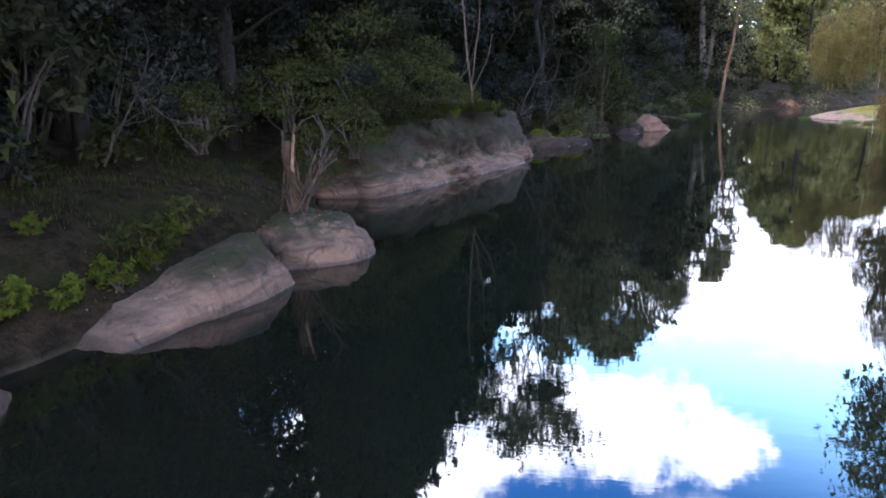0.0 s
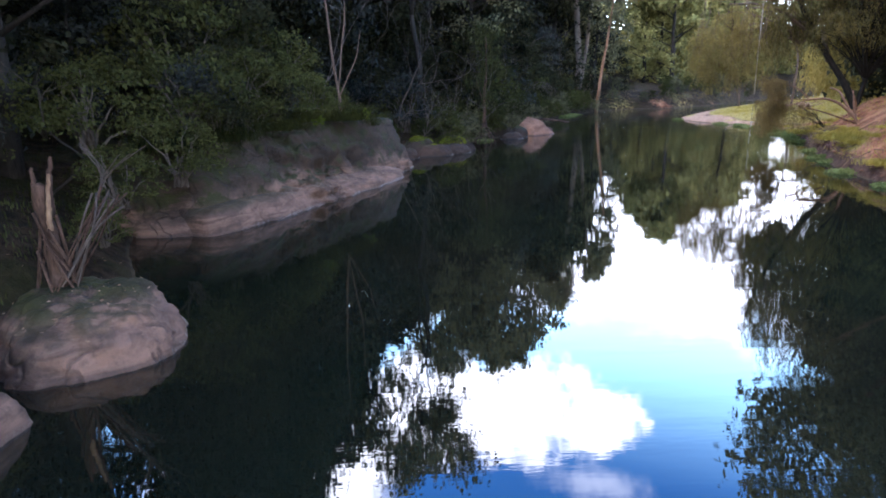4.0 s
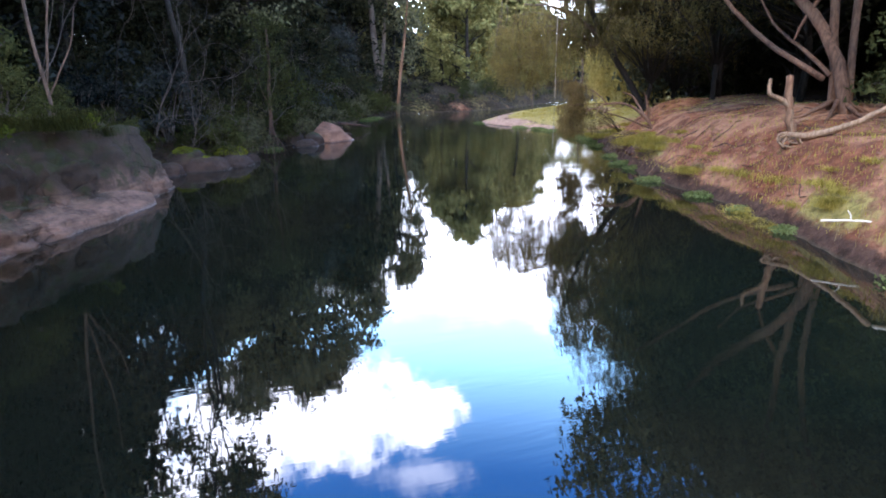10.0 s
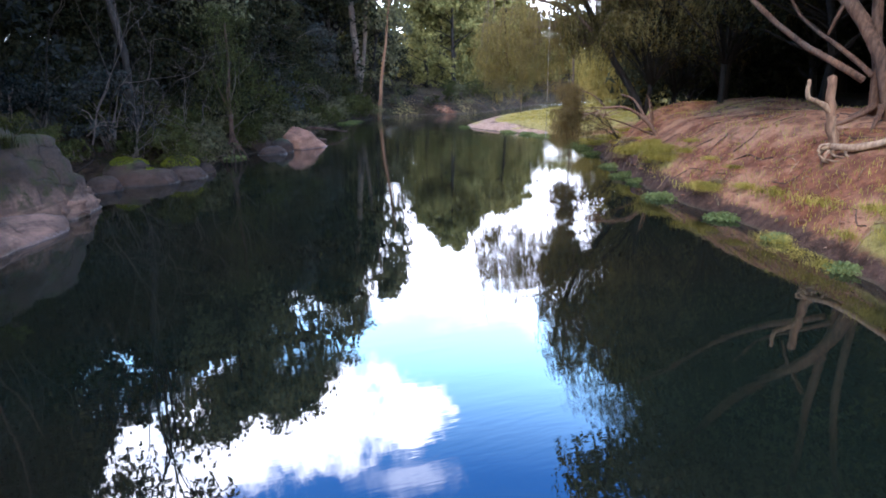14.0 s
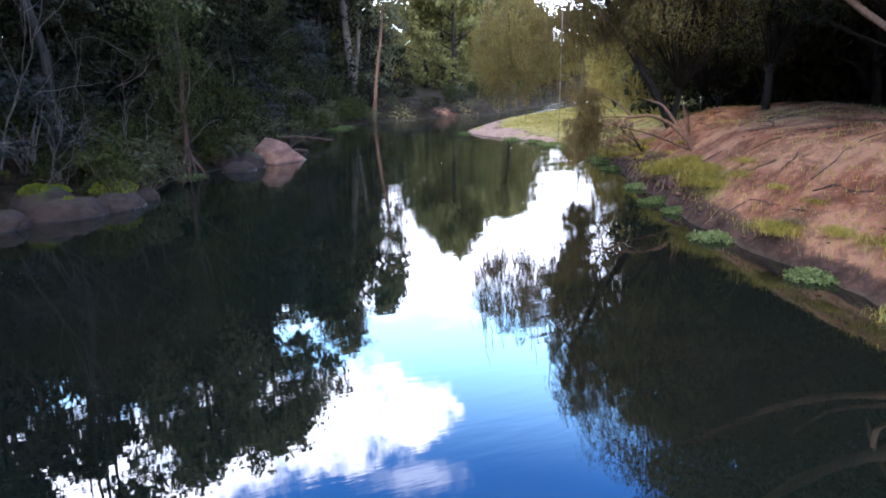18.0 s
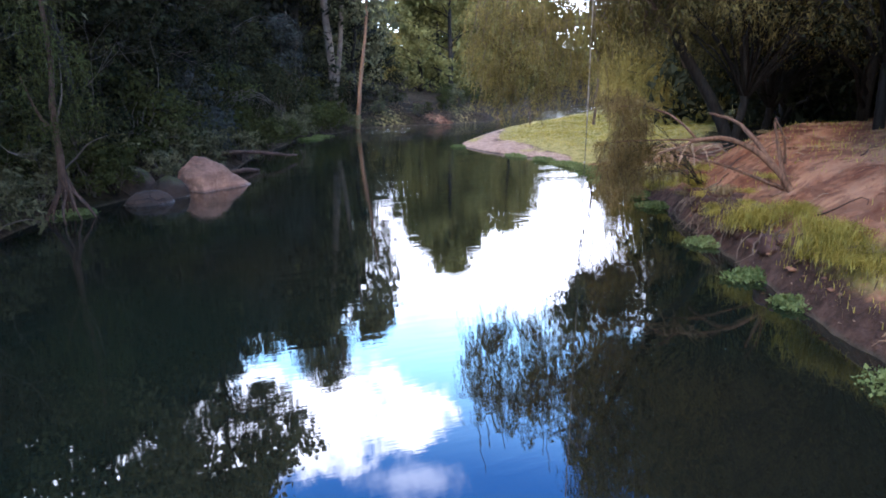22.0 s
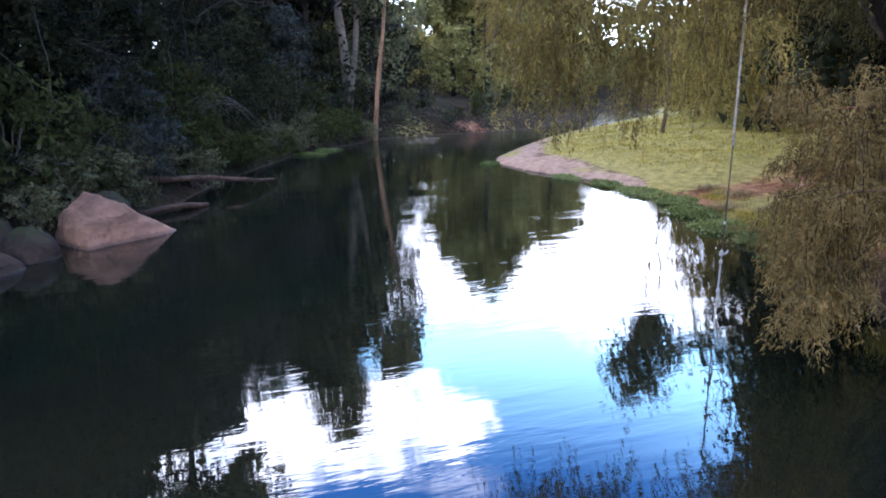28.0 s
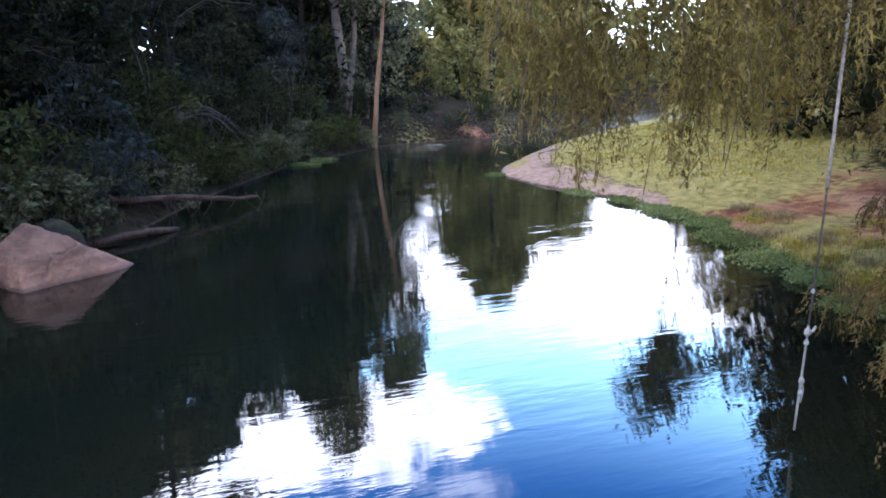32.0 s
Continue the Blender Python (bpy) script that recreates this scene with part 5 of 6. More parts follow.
for k in range(470):
    a, r = rs.rand() * 6.28, 5.6 * math.sqrt(rs.rand())
    puff(f_, rs, (math.cos(a) * r - 0.35, math.sin(a) * r + 1.4, 5.6 + 6.6 * rs.rand()), 58, 0.95, 0.28, 0.45, 0.5)
part("crown", f_, LEAF_GUM, big, smooth=False)

lime = shrub("leafy_bush", (16.4, 14.6, zat(16.4, 14.6)), 2.6, 61, "fresh green leafy bush beside the big tree", LEAF_MID, 0.5, 40, 60, 0.16)
copy_at(lime, 17.8, 12.6, 1.0, 1.1)

sm = thing("forked_stump", (14.45, 16.6, zat(14.45, 16.6)), "pale broken stump with one twisted arm", "stump")
limb_tube(sm, [(0.26, -0.14, -0.3), (0.14, -0.06, 0.25), (0, 0, 0.75), (-0.07, 0.03, 1.2), (-0.09, 0.04, 1.68)], 0.115, 0.085, BARK_POLE, "trunk", 9, 19)
limb_tube(sm, [(0, 0, 0.9), (-0.24, 0.1, 1.15), (-0.5, 0.2, 1.2), (-0.58, 0.22, 1.36), (-0.55, 0.22, 1.62)], 0.07, 0.035, BARK_DEAD, "arm", 8, 20)
limb_tube(sm, [(0.10, -0.13, 0.1), (0.02, -0.10, 0.5), (-0.02, -0.08, 0.85)], 0.05, 0.03, BARK_DEAD, "bare_wood", 7, 21, "pale strip of bare wood")

fl = thing("driftwood_log", (14.2, 16.0, zat(14.2, 16.0)), "pale bare log ending in a curl of roots", "log")
limb_tube(fl, [(0, 0.3, 0.22), (0.2, -0.3, 0.25), (0.35, -0.9, 0.50), (0.5, -1.5, 0.82), (0.7, -2.1, 1.25)], 0.080, 0.060, BARK_DEAD, "trunk", 9, 21)
loops = ([(0, 0.3, 0.22), (-0.16, 0.46, 0.20), (-0.24, 0.40, 0.02), (-0.10, 0.16, -0.08), (0.14, 0.02, -0.02)], [(0, 0.3, 0.26), (-0.08, 0.52, 0.10), (-0.05, 0.48, -0.10), (0.10, 0.20, -0.14), (0.28, -0.05, -0.06)],
         [(0.05, 0.2, 0.22), (-0.10, 0.26, 0.08), (0.04, 0.10, 0.02), (0.20, -0.12, 0.06)], [(0, 0.35, 0.28), (-0.22, 0.44, 0.26), (-0.34, 0.34, 0.10), (-0.28, 0.16, -0.06)], [(0.1, 0.0, 0.25), (0.02, 0.02, 0.10), (0.16, -0.18, -0.02), (0.34, -0.30, 0.0)],
         [(-0.05, 0.3, 0.15), (-0.20, 0.30, 0.02), (-0.05, 0.26, -0.12)])
for k, pts in enumerate(loops):
    limb_tube(fl, pts, 0.036, 0.014, BARK_DEAD, "root", 6, 22 + k, n=12)

PALE = bark_material("bleached stick", (0.42, 0.36, 0.28), (0.72, 0.66, 0.55))
sk = thing("bleached_branch", (10.9, 12.0, zat(11.1, 12.0) + 0.1), "bleached white branch with a side stub on the grass", "branch")
limb_tube(sk, [(-0.25, 0.35, 0.02), (0.1, 0.05, 0.06), (0.5, -0.35, 0.05)], 0.021, 0.014, PALE, "trunk", 7, 1, n=9)
limb_tube(sk, [(0.12, 0.05, 0.06), (0.14, 0.08, 0.16), (0.1, 0.12, 0.22)], 0.016, 0.010, PALE, "stub", 6, 2, n=6)
sk2 = thing("bleached_log", (11.75, 11.1, zat(11.8, 11.0) + 0.08), "long bleached white pole lying on the bank", "log")
limb_tube(sk2, [(-0.3, 0.5, 0.02), (0.5, -0.4, 0.05), (1.3, -1.3, 0.08)], 0.035, 0.055, PALE, "trunk", 8, 3)

# fallen dead tree over the undercut bank
dt = thing("fallen_dead_tree", (17.1, 25.35, zat(17.1, 25.35)), "fallen dead tree with arching bare limbs on the bank", "dead tree")
z0 = zat(17.1, 25.35)
for k, (pts, r0, r1) in enumerate((([(0.1, -0.3, -0.3), (0, 0, 0.3), (-0.3, 0.5, 0.85), (-0.8, 0.95, 1.1), (-1.5, 1.1, 1.02)], 0.13, 0.07), ([(-1.3, 1.1, 1.0), (-1.5, 1.15, 1.25), (-1.7, 1.5, 1.55), (-2.2, 1.95, 1.75), (-2.5, 2.1, 1.7)], 0.05, 0.02),
                                  ([(0, 0, 0.2), (0.05, 0.3, 0.9), (0.1, 0.5, 1.4)], 0.10, 0.04), ([(0, 0, 0.25), (-0.1, 0.6, 0.9), (0.3, 1.6, 1.35), (0.8, 3.0, 1.45)], 0.10, 0.05), ([(0, 0, 0.1), (-0.5, 0.4, 0.35), (-1.1, 0.7, 0.6), (-1.6, 1.3, 0.75)], 0.07, 0.03),
                                  ([(-1.5, 1.1, 1.0), (-1.8, 0.9, 0.95), (-2.3, 1.1, 0.8)], 0.05, 0.02), ([(-1.4, 1.05, 1.05), (-2.0, 1.3, 1.05), (-2.8, 1.8, 1.0)], 0.035, 0.012), ([(0.05, 0.1, 0.6), (-0.1, 0.05, 1.1), (-0.25, 0.2, 1.5)], 0.06, 0.02))):
    limb_tube(dt, pts, r0 * 0.56, r1 * 0.55, BARK_PINK, "limb", 8, 40 + k)
for k in range(14):
    a = rs.rand() * 6.28
    limb_tube(dt, [(-1.45, 1.05, 0.75), (-1.45 + math.cos(a) * 0.45, 1.05 + math.sin(a) * 0.4, 0.8 + 0.25 * rs.rand()), (-1.45 + math.cos(a) * 0.85, 1.05 + math.sin(a) * 0.75, 0.55 + 0.5 * rs.rand())], 0.022, 0.007, BARK_DEAD, "root", 5, 60 + k, n=8)

# roots and clods hanging from the undercut bank
for k in range(46):
    u = rs.rand() ** 0.7
    x, y = 14.6 + u * 2.6, 23.3 + u * 4.8 + rs.normal() * 0.25
    x += 0.35 + 0.4 * rs.rand()
    z = zat(x, y)
    r = thing("bank_root", (x, y, z), "dry root hanging from the undercut clay bank", "root", "roots of the undercut bank")
    limb_tube(r, [(0.2, -0.1, 0.1), (-0.15, 0.05, 0.05), (-0.35 - 0.2 * rs.rand(), rs.normal() * 0.4, -0.4), (-0.42 - 0.25 * rs.rand(), rs.normal() * 0.5, -0.75)], 0.014 + 0.012 * rs.rand(), 0.005, BARK_GREY, "strand", 5, k, n=8)

# lumps of earth along the eroded edge
for k in range(16):
    u = k / 15
    x, y = 15.2 + 2.3 * u + 0.35 * rs.rand() + 0.15, 24.2 + 4.0 * u + 0.2 * rs.normal()
    r = 0.12 + 0.15 * rs.rand()
    rock((x, y, zat(x, y) - 0.04), dome(r * 1.5, r, r * 0.8, r), CLAY, "lump of dark red earth on the eroded bank edge", rz=rs.rand() * 6, name="earth_lump", seed=80 + k, group="earth lumps on the undercut", rough=0.16, freq=2.6, sub=4)

# bush hanging over the water
hb = thing("overhanging_bush", (18.1, 28.6, zat(18.1, 28.6)), "olive-brown feathery bush hanging over the water", "shrub")
f_, w_ = Shape(), Shape()
zb = zat(18.1, 28.6)
for k in range(36):
    u, v = rs.rand(), rs.rand()
    if k % 4 == 0:      # the low clump over the water
        tip = np.array([13.7 + 0.7 * u, 26.9 + 0.6 * v, 0.8 + 0.9 * rs.rand()])
    elif k % 4 == 1:    # the raised outer side
        tip = np.array([13.8 + 1.0 * u, 26.6 + 0.9 * v, 1.7 + 1.4 * rs.rand()])
    else:               # the body, running back to the bank
        tip = np.array([14.1 + 1.8 * u, 27.2 + 2.2 * u + 0.7 * (v - 0.5), 1.0 + 2.1 * rs.rand()])
    tip -= (18.1, 28.6, zb)
    mid_ = tip * 0.55 + np.array([0, 0, 0.6])
    pts = np.array([(0, 0, 0), tip * 0.25 + (0, 0, 0.4), mid_, tip])
    t_ = np.linspace(0, 3, 9)
    if k % 3 == 0:
        w_.tube(np.stack([np.interp(t_, range(4), pts[:, c]) for c in range(3)], 1) + rs.normal(size=(9, 3)) * 0.06, np.linspace(0.010, 0.004, 9), 5)
    for q in range(5):
        b_ = pts[3] * (1 - 0.13 * q) + pts[2] * 0.13 * q + rs.normal(size=3) * 0.06
        plume(rs, f_, w_, b_, 11, 0.10 + 0.09 * rs.rand(), 0.32, 0.046, 0.010, 0.24, 0.6)
for k in range(26):
    c_ = np.array([-0.6 - 2.6 * rs.rand(), 0.9 * (rs.rand() - 0.5), 0.25 + 0.9 * rs.rand()])
    plume(rs, f_, w_, c_, 14, 0.22, 0.4, 0.048, 0.012, 0.24, 0.6)
part("stem", w_, BARK_DARK, hb)
part("foliage", f_, LEAF_BUSH, hb, smooth=False)

# the big weeping tree that leans over the creek, and the rope on it
wt = thing("creek_weeping_tree", (18.9, 30.9, zat(18.9, 30.9)), "large weeping tree hanging olive foliage over the creek", "tree")
zw = zat(18.9, 30.9)
limb_tube(wt, [(1.9, -1.2, -0.4), (1.5, -0.9, 1.6), (0.2, -0.2, 3.6), (-1.4, 0.1, 6.2), (-2.2, 0, 9.0)], 0.17, 0.08, BARK_DARK, "trunk", 10, 50)
limb_tube(wt, [(-0.2, -0.05, 4.2), (-1.8, -0.6, 5.2), (-3.2, -1.2, 5.8), (-4.4, -1.6, 5.7)], 0.10, 0.03, BARK_GREY, "limb", 8, 51)
limb_tube(wt, [(-0.6, 0.0, 4.9), (-1.8, 0.8, 5.8), (-3.0, 1.0, 6.2), (-4.4, 0.6, 6.1)], 0.10, 0.03, BARK_GREY, "limb", 8, 52)
limb_tube(wt, [(0.3, -0.25, 3.4), (0.9, 1.5, 5.2), (1.8, 2.8, 7.2)], 0.12, 0.05, BARK_GREY, "limb", 8, 53)
f_, w_, g_ = Shape(), Shape(), Shape()
for k in range(253):
    low_side = k < 68
    if low_side:        # the side hanging over the water, in the sunlit leaf colour
        x, y = 12.4 + 3.1 * rs.rand(), 28.5 + 2.4 * rs.rand()
        z = 3.4 + (6.4 - 0.45 * (x - 14.2) ** 2 - 3.4) * rs.rand() ** 0.7
    else:               # the tall main crown
        y = 28.8 + 5.6 * rs.rand()
        x = 9.9 + (y - 23.6) * 0.87 + 4.6 * rs.rand()
        z = 4.2 + (np.interp(y + 0.6 * (x - 16), [28.8, 31, 34, 37], [7.5, 9.6, 12.2, 12.6]) - 4.2) * rs.rand() ** 0.8
    tip = np.array([x - 18.9, y - 30.9, z - zw])
    b_ = np.array([-0.9, 0.2, 4.2]) if z < 7 else np.array([-1.6, 0.1, 6.8])
    if k % 3 == 0:
        w_.tube(arc(b_, tip, 0.6, 7, 0.06, rs), np.linspace(0.03, 0.006, 7), 5)
    if low_side:
        plume(rs, f_, w_, tip, 12, 0.12 + 0.12 * rs.rand(), 1.0, 0.066, 0.018, 0.24)
    else:
        plume(rs, g_, w_, tip, 18, 0.42 + 0.2 * rs.rand(), 0.85, 0.115, 0.034, 0.30)
# low bunches of hanging strands: some heavy, some a few wisps on a bare twig
for k, (x, y, lo_, heavy) in enumerate(((12.4, 30.2, 2.95, 3), (12.6, 30.1, 2.75, 3), (12.8, 30.0, 2.7, 3), (12.95, 29.9, 2.35, 1), (13.15, 29.8, 2.2, 1), (13.35, 29.7, 2.9, 1), (13.6, 29.5, 2.25, 1), (13.95, 29.2, 2.5, 3), (14.07, 29.1, 2.35, 3),
                                        (14.2, 29.05, 2.55, 2), (14.4, 28.9, 2.95, 2), (14.7, 28.7, 3.0, 2), (12.9, 31.0, 3.3, 2), (13.5, 31.2, 3.2, 1), (14.3, 30.8, 3.1, 2), (15.0, 30.3, 3.2, 2), (15.6, 29.4, 3.1, 2), (16.2, 30.2, 3.0, 2), (12.3, 29.6, 3.6, 1), (16.6, 31.0, 3.3, 2), (15.2, 31.6, 3.3, 2))):
    for q in range(heavy):
        tip = np.array([x - 18.9, y - 30.9, lo_ + 1.0 + 0.75 * q - zw]) + rs.normal(size=3) * (0.10, 0.10, 0.08) * (1 + q)
        w_.tube(arc(tip + (0.35, 0, 1.6), tip + (0, 0, -0.8), 0.0, 9, 0.05, rs), np.linspace(0.010, 0.004, 9), 4)
        plume(rs, f_, w_, tip, 12, 0.08 + 0.05 * q, 0.8, 0.058, 0.014, 0.24)
    if heavy == 1:
        for q in range(4):
            strands(rs, f_, w_, np.array([x - 18.9, y - 30.9, lo_ + 0.35 + 0.45 * q - zw]) + rs.normal(size=3) * (0.12, 0.12, 0.05), 5, 0.34, 0.065, 0.05, 0.016, 0.26)
part("twig", w_, BARK_GREY, wt)
# tresses take the sunlit leaf colour, the crown the shaded one
part("hanging_foliage", f_, LEAF_CREEK, wt, "olive tresses over the water, coloured as in sunlight", smooth=False)
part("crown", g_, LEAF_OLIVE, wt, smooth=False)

rp = thing("rope_swing", (14.68, 28.82, 0), "old pale rope with knots hanging into the water", "rope")
p_ = np.array([(0, 0, z) for z in np.linspace(0.12, 8.0, 40)]) + np.stack([np.sin(np.linspace(0, 9, 40)) * 0.012, np.cos(np.linspace(0, 7, 40)) * 0.012, np.zeros(40)], 1)
s = Shape()
s.tube(p_[11:], np.full(29, 0.014), 7)
part("rope", s, ROPE, rp)
s = Shape()
s.tube(p_[5:12], np.full(7, 0.009), 6)
part("thin_rope", s, ROPE_DARK, rp, "thin darker length of rope")
s = Shape()
s.tube(p_[:6], np.full(6, 0.010), 6)
part("rope_tail", s, ROPE_KNOT, rp)
for k, (z, r) in enumerate(((1.08, 0.030), (0.98, 0.022), (0.62, 0.026), (0.5, 0.020), (1.45, 0.018))):
    ob = part("knot", rock_mesh("knot", dome(r, r * 0.8, r * 1.2, r), ROPE_KNOT, k, sub=3, rough=0.01), None, rp)
    ob.location = (0, 0, z)
s = Shape()
s.tube([(0, 0, 1.08), (0.08, 0.02, 1.06), (0.12, 0.03, 1.1)], (0.015, 0.014, 0.01), 5)
part("rope_end", s, ROPE_KNOT, rp)
s = Shape()
s.tube([(0, 0, 0.6), (0.05, 0.02, 0.5), (0.04, 0.02, 0.38)], (0.012, 0.012, 0.008), 5)
part("rope_end", s, ROPE_KNOT, rp)

# thin dead tree and stick on the far field edge
bare_tree("thin_dead_tree", (28.5, 56.0, zat(28.5, 56.0)), 3.0, 470, "thin grey dead sapling near the riffle", BARK_GREY, 0.05, 3, 3)


# ---------------------------------------------------------------- grass, weed and litter
def tuft(at, n, h, seed, label, mat=GRASS, r=0.25, name="grass_tuft", group="grass tufts on the bank", width=0.02, lean=0.6):
    rs = np.random.RandomState(seed)
    t = Shape()
    p = np.zeros((n, 3))
    p[:, :2] = rs.normal(size=(n, 2)) * r * 0.6
    t.blades(p, h, rs, width, lean)
    ob = new(name, t.mesh(name, mat))
    ob.location = at
    return tagged(ob, label, "grass", group, "stuff")


protos = [tuft((0, 0, 0), 300, 0.26, 500 + k, ("bright green grass tuft at the water's edge", "yellowing grass tuft on the clay bank", "dry straw-coloured grass tuft")[k], (GRASS, GRASS, GRASS_DRY)[k], (0.5, 0.42, 0.36)[k], lean=1.2, width=0.013) for k in range(3)]
spots = scatter(70, lambda x, y, dl, dr: dr < dl and 0.2 < dr < 1.5, (8, 22, -4, 37), 0.42, 6000) + scatter(34, lambda x, y, dl, dr: dr < dl and 1.3 < dr < 6 and (y < 15 or y > 28), (8, 26, -2, 35), 0.6)
repeat(protos, spots, 0.45, 0.95)
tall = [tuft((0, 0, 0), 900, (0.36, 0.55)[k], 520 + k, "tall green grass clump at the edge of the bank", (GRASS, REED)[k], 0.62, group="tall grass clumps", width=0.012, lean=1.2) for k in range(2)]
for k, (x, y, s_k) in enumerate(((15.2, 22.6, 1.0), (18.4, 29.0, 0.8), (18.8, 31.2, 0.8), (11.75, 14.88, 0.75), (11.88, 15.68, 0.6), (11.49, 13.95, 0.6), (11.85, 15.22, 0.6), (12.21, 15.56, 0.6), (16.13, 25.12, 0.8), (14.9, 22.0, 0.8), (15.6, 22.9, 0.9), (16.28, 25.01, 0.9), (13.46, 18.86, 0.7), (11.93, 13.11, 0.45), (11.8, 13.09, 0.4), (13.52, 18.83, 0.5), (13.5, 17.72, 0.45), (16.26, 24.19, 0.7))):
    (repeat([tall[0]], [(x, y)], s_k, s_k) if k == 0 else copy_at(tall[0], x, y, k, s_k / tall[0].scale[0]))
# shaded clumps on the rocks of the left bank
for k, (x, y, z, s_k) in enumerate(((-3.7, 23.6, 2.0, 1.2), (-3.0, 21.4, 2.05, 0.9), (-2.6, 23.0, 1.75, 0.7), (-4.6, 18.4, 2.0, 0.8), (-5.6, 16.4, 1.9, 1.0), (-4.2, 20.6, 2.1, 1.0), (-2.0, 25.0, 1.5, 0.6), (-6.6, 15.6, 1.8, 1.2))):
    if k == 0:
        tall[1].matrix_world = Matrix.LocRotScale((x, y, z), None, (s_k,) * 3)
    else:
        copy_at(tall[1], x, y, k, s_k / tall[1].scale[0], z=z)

fern = [shrub("fern", (0, 0, 0), 0.7, 540 + k, "low green fern on the shaded bank", (LEAF_MID, LEAF_LIME)[k], 0.7, 16, 40, 0.13, "ferns on the bank", category="fern") for k in range(2)]
repeat([fern[0]], scatter(46, lambda x, y, dl, dr: dl < dr and 0.7 < dl < 5 and (y < 13 or y > 27), (-12, 12, -3, 58), 0.9), 0.6, 1.4)
repeat([fern[1]], [(-6.75, 4.9), (-7.0, 4.2), (-7.3, 3.6), (-6.7, 5.7), (-6.9, 6.3), (-8.0, 5.0), (-6.9, 6.6), (-7.6, 2.4)], 0.35, 0.65)
for x, y, z, s_k in ((-2.55, 22.2, 2.0, 0.5), (-3.6, 19.2, 2.05, 0.35)):
    copy_at(fern[1], x, y, 1.0, s_k / fern[1].scale[0], z=z)


def weed_mat(at, rx, ry, seed, label="mat of small green water weed floating at the bank"):
    rs = np.random.RandomState(seed)
    t = Shape()
    rx, ry = rx * 1.15, ry * 1.35
    n = int(2600 * rx * ry) + 300
    a, r = rs.rand(n) * 6.28, np.sqrt(rs.rand(n)) * (0.8 + 0.3 * np.sin(rs.rand() * 6 + 3 * rs.rand(n)))
    p = np.stack([np.cos(a) * r * rx, np.sin(a) * r * ry, 0.02 + 0.13 * rs.rand(n) * (1 - r * 0.7)], 1)
    t.leaves(p, 0.055, rs, 0.75, -0.5)
    ob = new("water_weed", t.mesh("water_weed", WEED))
    ob.location = at
    return tagged(ob, label, "water weed", "weed mats along the waterline", "stuff")


for k, (x, y, rx, ry) in enumerate(((13.2, 20.2, 0.5, 0.35), (14.9, 23.9, 0.55, 0.3), (14.35, 22.6, 0.35, 0.25), (12.75, 17.5, 0.45, 0.3), (10.2, 10.2, 0.6, 0.45), (9.7, 8.6, 0.5, 0.6), (11.4, 13.6, 0.3, 0.25), (17.6, 29.6, 0.5, 0.4), (18.3, 31.2, 0.6, 0.5), (18.9, 32.4, 0.7, 0.5), (19.2, 33.6, 0.7, 0.6), (19.8, 35.2, 0.8, 0.7), (20.3, 36.6, 0.8, 0.6), (20.35, 38.2, 0.6, 0.8), (20.2, 40.0, 0.5, 0.7), (19.8, 41.8, 0.4, 0.6),
                                  (19.1, 46.9, 0.35, 0.3), (2.9, 34.6, 0.55, 0.35), (12.4, 54.6, 0.9, 0.5), (13.4, 56.4, 0.9, 0.5), (15.9, 26.0, 0.4, 0.3), (12.2, 15.6, 0.35, 0.2))):
    weed_mat((x, y, 0.0), rx, ry, 600 + k)

mo = Shape()
rs = np.random.RandomState(77)
for cx, cy, cz, r in ((1.05, 29.90, 0.50, 0.60), (0.80, 30.05, 0.50, 0.40), (0.05, 28.8, 0.40, 0.34), (-0.6, 29.0, 0.72, 0.40), (-0.3, 29.5, 0.62, 0.36)):
    p = rs.normal(size=(1300, 3))
    p /= np.linalg.norm(p, axis=1, keepdims=True)
    p[:, 2] = np.abs(p[:, 2]) * 0.55
    mo.leaves(p * r + (cx, cy, cz - 0.12), 0.05, rs, 0.6, -0.6)
tagged(new("moss", mo.mesh("moss", MOSS)), "yellow-green moss cushions on the rocks", "moss", kind="stuff")


def lawn(box, n, test, h, mat, name, label, seed, width=0.012):
    rs = np.random.RandomState(seed)
    x, y = rs.uniform(box[0], box[1], n), rs.uniform(box[2], box[3], n)
    z, dl, dr, wet = land(x, y)
    ok = ~wet & test(x, y, dl, dr, rs.rand(n))
    t = Shape()
    t.blades(np.stack([x, y, z - 0.01], 1)[ok], h, rs, width, 0.5)
    tagged(new(name, t.mesh(name, mat)), label, "grass", kind="stuff")


lawn((17, 40, 34, 62), 60000, lambda x, y, dl, dr, u: (dr < dl) & (y > 36.5 + 0.35 * np.clip(x - 20, 0, 12) + 2 * u) & (dr > 1.6 + 1.6 * u) & (dr < 14), 0.10, GRASS, "spit_grass", "short green grass over the sand spit", 81, 0.03)
lawn((8, 22, -4, 34), 60000, lambda x, y, dl, dr, u: (dr < dl) & (dr > 0.15) & (dr < 7) & (u < np.clip(0.45 + lump(x, y, 0.16, 9) * 0.8 - dr * 0.03, 0, 1)), 0.13, GRASS, "bank_grass", "patchy green grass on the clay bank", 82)
lawn((8, 24, -4, 36), 26000, lambda x, y, dl, dr, u: (dr < dl) & (dr > 0.1) & (dr < 1.0) & (u < 0.5 + lump(x, y, 0.2, 21)), 0.22, GRASS_DRY, "dry_grass", "dry grass along the edge of the bank", 83)
lawn((14, 46, 58, 84), 14000, lambda x, y, dl, dr, u: (dl < dr) & (dl > 0.2) & (dl < 6) & (u < 0.4 + lump(x, y, 0.2, 61)), 0.16, FAR_GRASS, "far_bank_grass", "grass on the far bank of the bend", 84, 0.06)
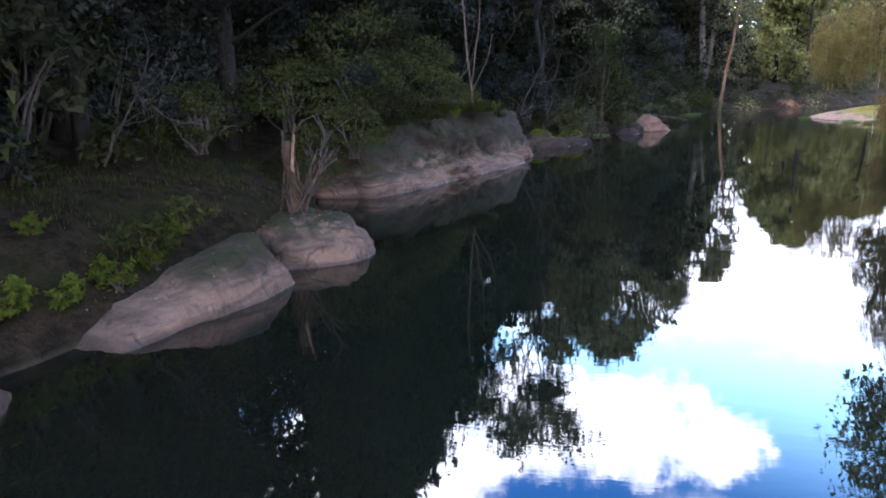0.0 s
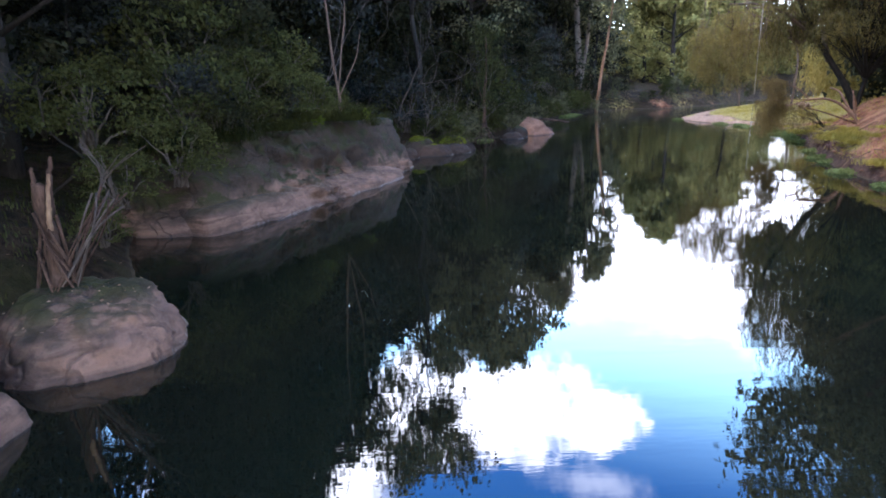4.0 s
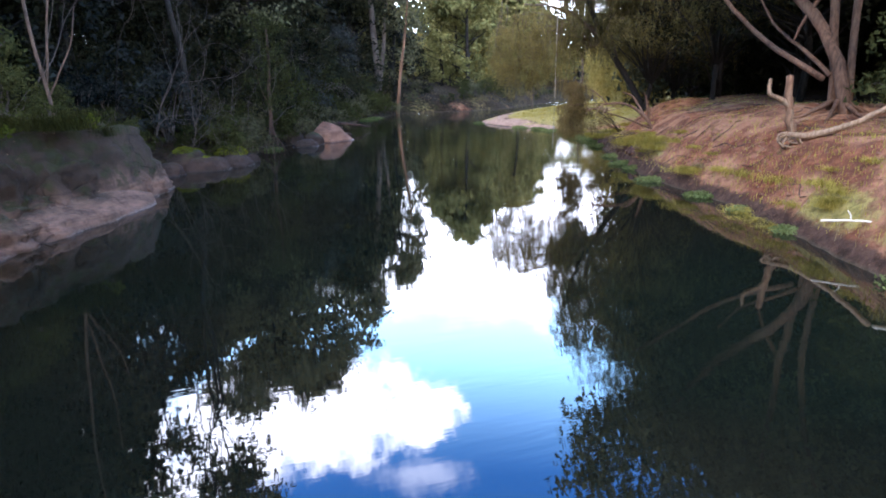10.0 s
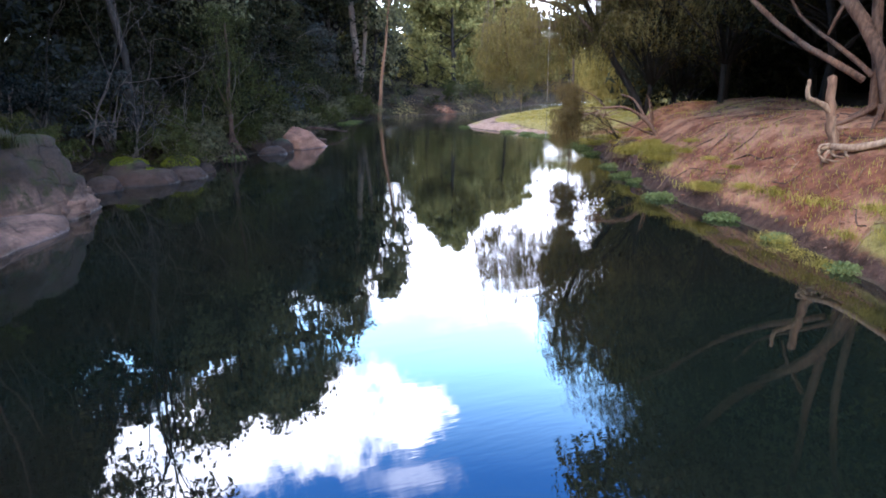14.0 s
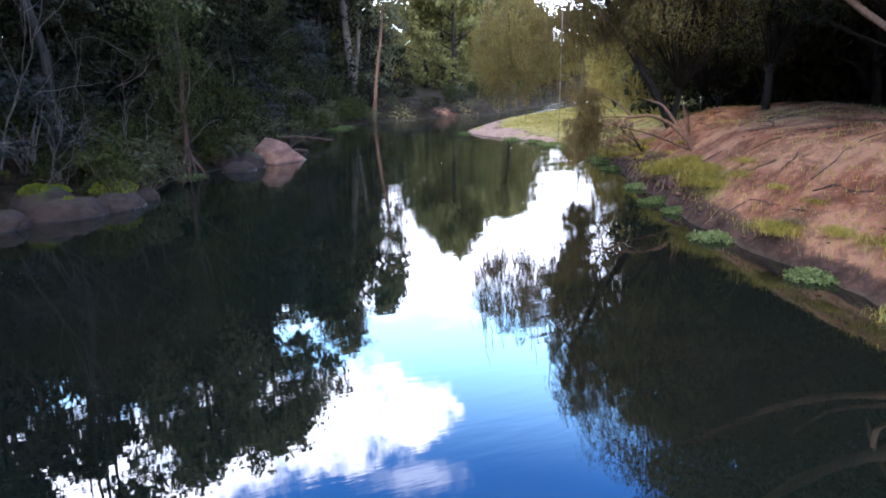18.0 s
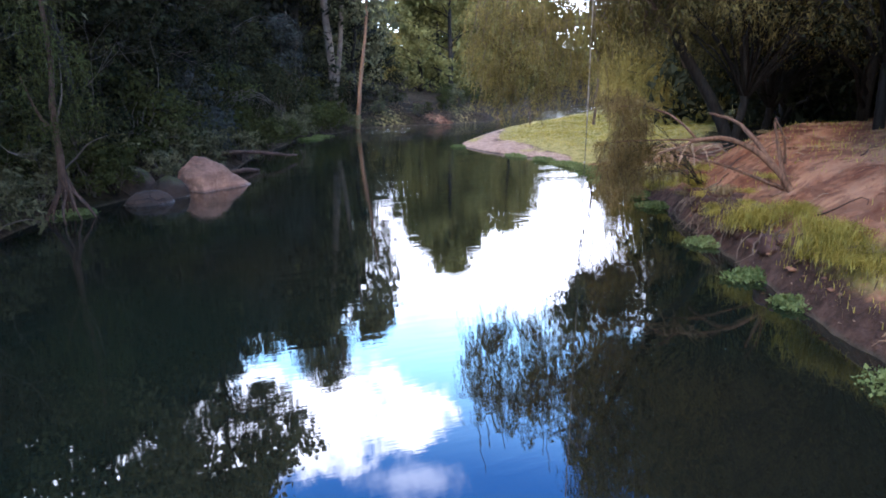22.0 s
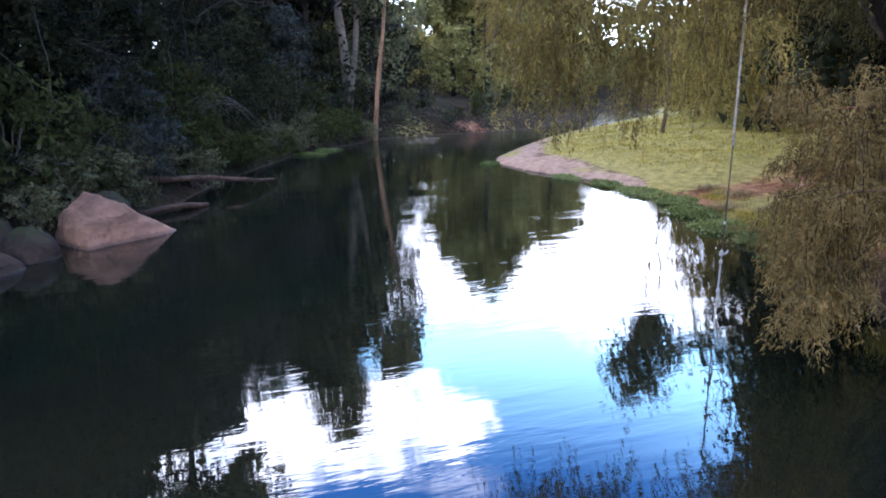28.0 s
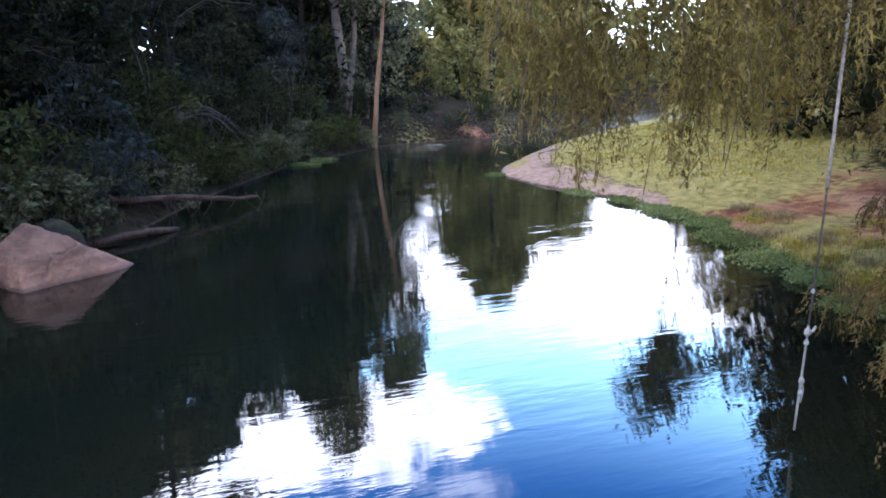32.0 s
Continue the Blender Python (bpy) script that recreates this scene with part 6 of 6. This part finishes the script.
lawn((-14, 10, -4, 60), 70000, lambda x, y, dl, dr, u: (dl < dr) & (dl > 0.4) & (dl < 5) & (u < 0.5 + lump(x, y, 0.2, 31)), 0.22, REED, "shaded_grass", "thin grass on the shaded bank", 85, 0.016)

lawn((-13, -5.6, -3, 15), 60000, lambda x, y, dl, dr, u: (dl < dr) & (dl > 0.35) & (dl < 6) & (u < 0.05 + 0.8 * lump(x, y, 0.28, 37)), 0.14, LEAF_MID, "slope_herbs", "low green herbs in patches on the shaded slope", 86, 0.022)

# fallen leaves and twigs
LITTER = leaf_material("fallen leaves", (0.10, 0.065, 0.040), (0.32, 0.24, 0.165), 0.1)
t = Shape()
x, y = rs.uniform(-11, 22, 16000), rs.uniform(-3, 36, 16000)
z, dl, dr, wet = land(x, y)
ok = ~wet & (np.minimum(dl, dr) < 6) & (rs.rand(16000) < np.where(dr < dl, 0.8, 0.16))
t.leaves(np.stack([x, y, z + 0.012], 1)[ok], 0.055, rs, 0.4, 0.0, along=np.stack([rs.normal(size=ok.sum()), rs.normal(size=ok.sum()), np.zeros(ok.sum())], 1))
for ob, n in ((near_rock, 90), (slab, 24), *((c, 130) for c in shelf.children)):
    bpy.context.view_layer.update()
    co = np.array([(ob.matrix_world @ v.co)[:] for v in ob.data.vertices if v.normal.z > 0.55])
    if len(co):
        q = co[rs.randint(len(co), size=n)] + rs.normal(size=(n, 3)) * (0.05, 0.05, 0)
        q = q[q[:, 2] > 0.2]
        t.leaves(q + (0, 0, 0.012), 0.055, rs, 0.4, 0.0, along=rs.normal(size=(len(q), 3)) * (1, 1, 0.1))
tagged(new("leaf_litter", t.mesh("leaf_litter", LITTER)), "pale fallen leaves scattered over the banks", "leaf litter", kind="stuff")
t = Shape()
for k in range(420):
    x, y = rs.uniform(9, 21), rs.uniform(-2, 30)
    z, dl, dr, wet = land(np.array([x]), np.array([y]))
    if wet[0] or dr[0] > 5 or dr[0] < 0.1:
        continue
    a, l = rs.rand() * 6.28, 0.12 + 0.35 * rs.rand()
    e = (x + math.cos(a) * l, y + math.sin(a) * l)
    t.tube([(x, y, z[0] + 0.02), ((x + e[0]) / 2, (y + e[1]) / 2, zat(*e) * 0.5 + z[0] * 0.5 + 0.05), (e[0], e[1], zat(*e) + 0.02)], (0.012, 0.009, 0.005), 4)
tagged(new("twig_litter", t.mesh("twig_litter", BARK_DEAD)), "dry twigs scattered over the clay", "twigs", kind="stuff")

# clods, pebbles and bared roots on the clay slope
t = Shape()
base = np.array([(1, 0, 0), (-1, 0, 0), (0, 1, 0), (0, -1, 0), (0, 0, 0.75), (0, 0, -0.5), (0.62, 0.62, 0.4), (-0.62, 0.62, 0.4), (0.62, -0.62, 0.4), (-0.62, -0.62, 0.4)], float)
sides = np.array([(0, 6, 4), (6, 2, 4), (2, 7, 4), (7, 1, 4), (1, 9, 4), (9, 3, 4), (3, 8, 4), (8, 0, 4), (0, 2, 6), (2, 1, 7), (1, 3, 9), (3, 0, 8), (0, 5, 2), (2, 5, 1), (1, 5, 3), (3, 5, 0)])
x, y = rs.uniform(9, 22, 9000), rs.uniform(-2, 33, 9000)
z, dl, dr, wet = land(x, y)
ok = ~wet & (dr < dl) & (dr > 0.1) & (dr < 6) & (rs.rand(9000) < np.clip(0.25 + lump(x, y, 0.35, 93), 0.03, 1))
for px, py, pz in np.stack([x, y, z], 1)[ok]:
    r = 0.012 + 0.05 * rs.rand() ** 3
    t.add(base * r * (1 + 0.5 * rs.rand(10, 1)) * (1 + 0.6 * rs.rand(), 1, 0.7) + (px, py, pz), sides)
CLOD = plain("loose clay", (0.075, 0.028, 0.014), (0.300, 0.150, 0.080), 3)
tagged(new("clay_clods", t.mesh("clay_clods", CLOD)), "loose clods and pebbles strewn over the red clay", "clods", kind="stuff")
t = Shape()
for k in range(150):
    x, y = rs.uniform(10, 20), rs.uniform(6, 29)
    z, dl, dr, wet = land(np.array([x]), np.array([y]))
    if wet[0] or dr[0] > 5.5 or dr[0] < 0.3 or dl[0] < dr[0]:
        continue
    a, pts = rs.rand() * 6.28, []
    for q in range(7):
        pts.append((x, y, zat(x, y) + 0.012 + 0.01 * rs.rand()))
        a += rs.normal() * 0.45
        x, y = x + math.cos(a) * 0.16, y + math.sin(a) * 0.16
    t.tube(pts, np.linspace(0.016, 0.006, 7), 5)
tagged(new("bared_roots", t.mesh("bared_roots", STUMP)), "thin bared roots creeping over the clay", "roots", kind="stuff")
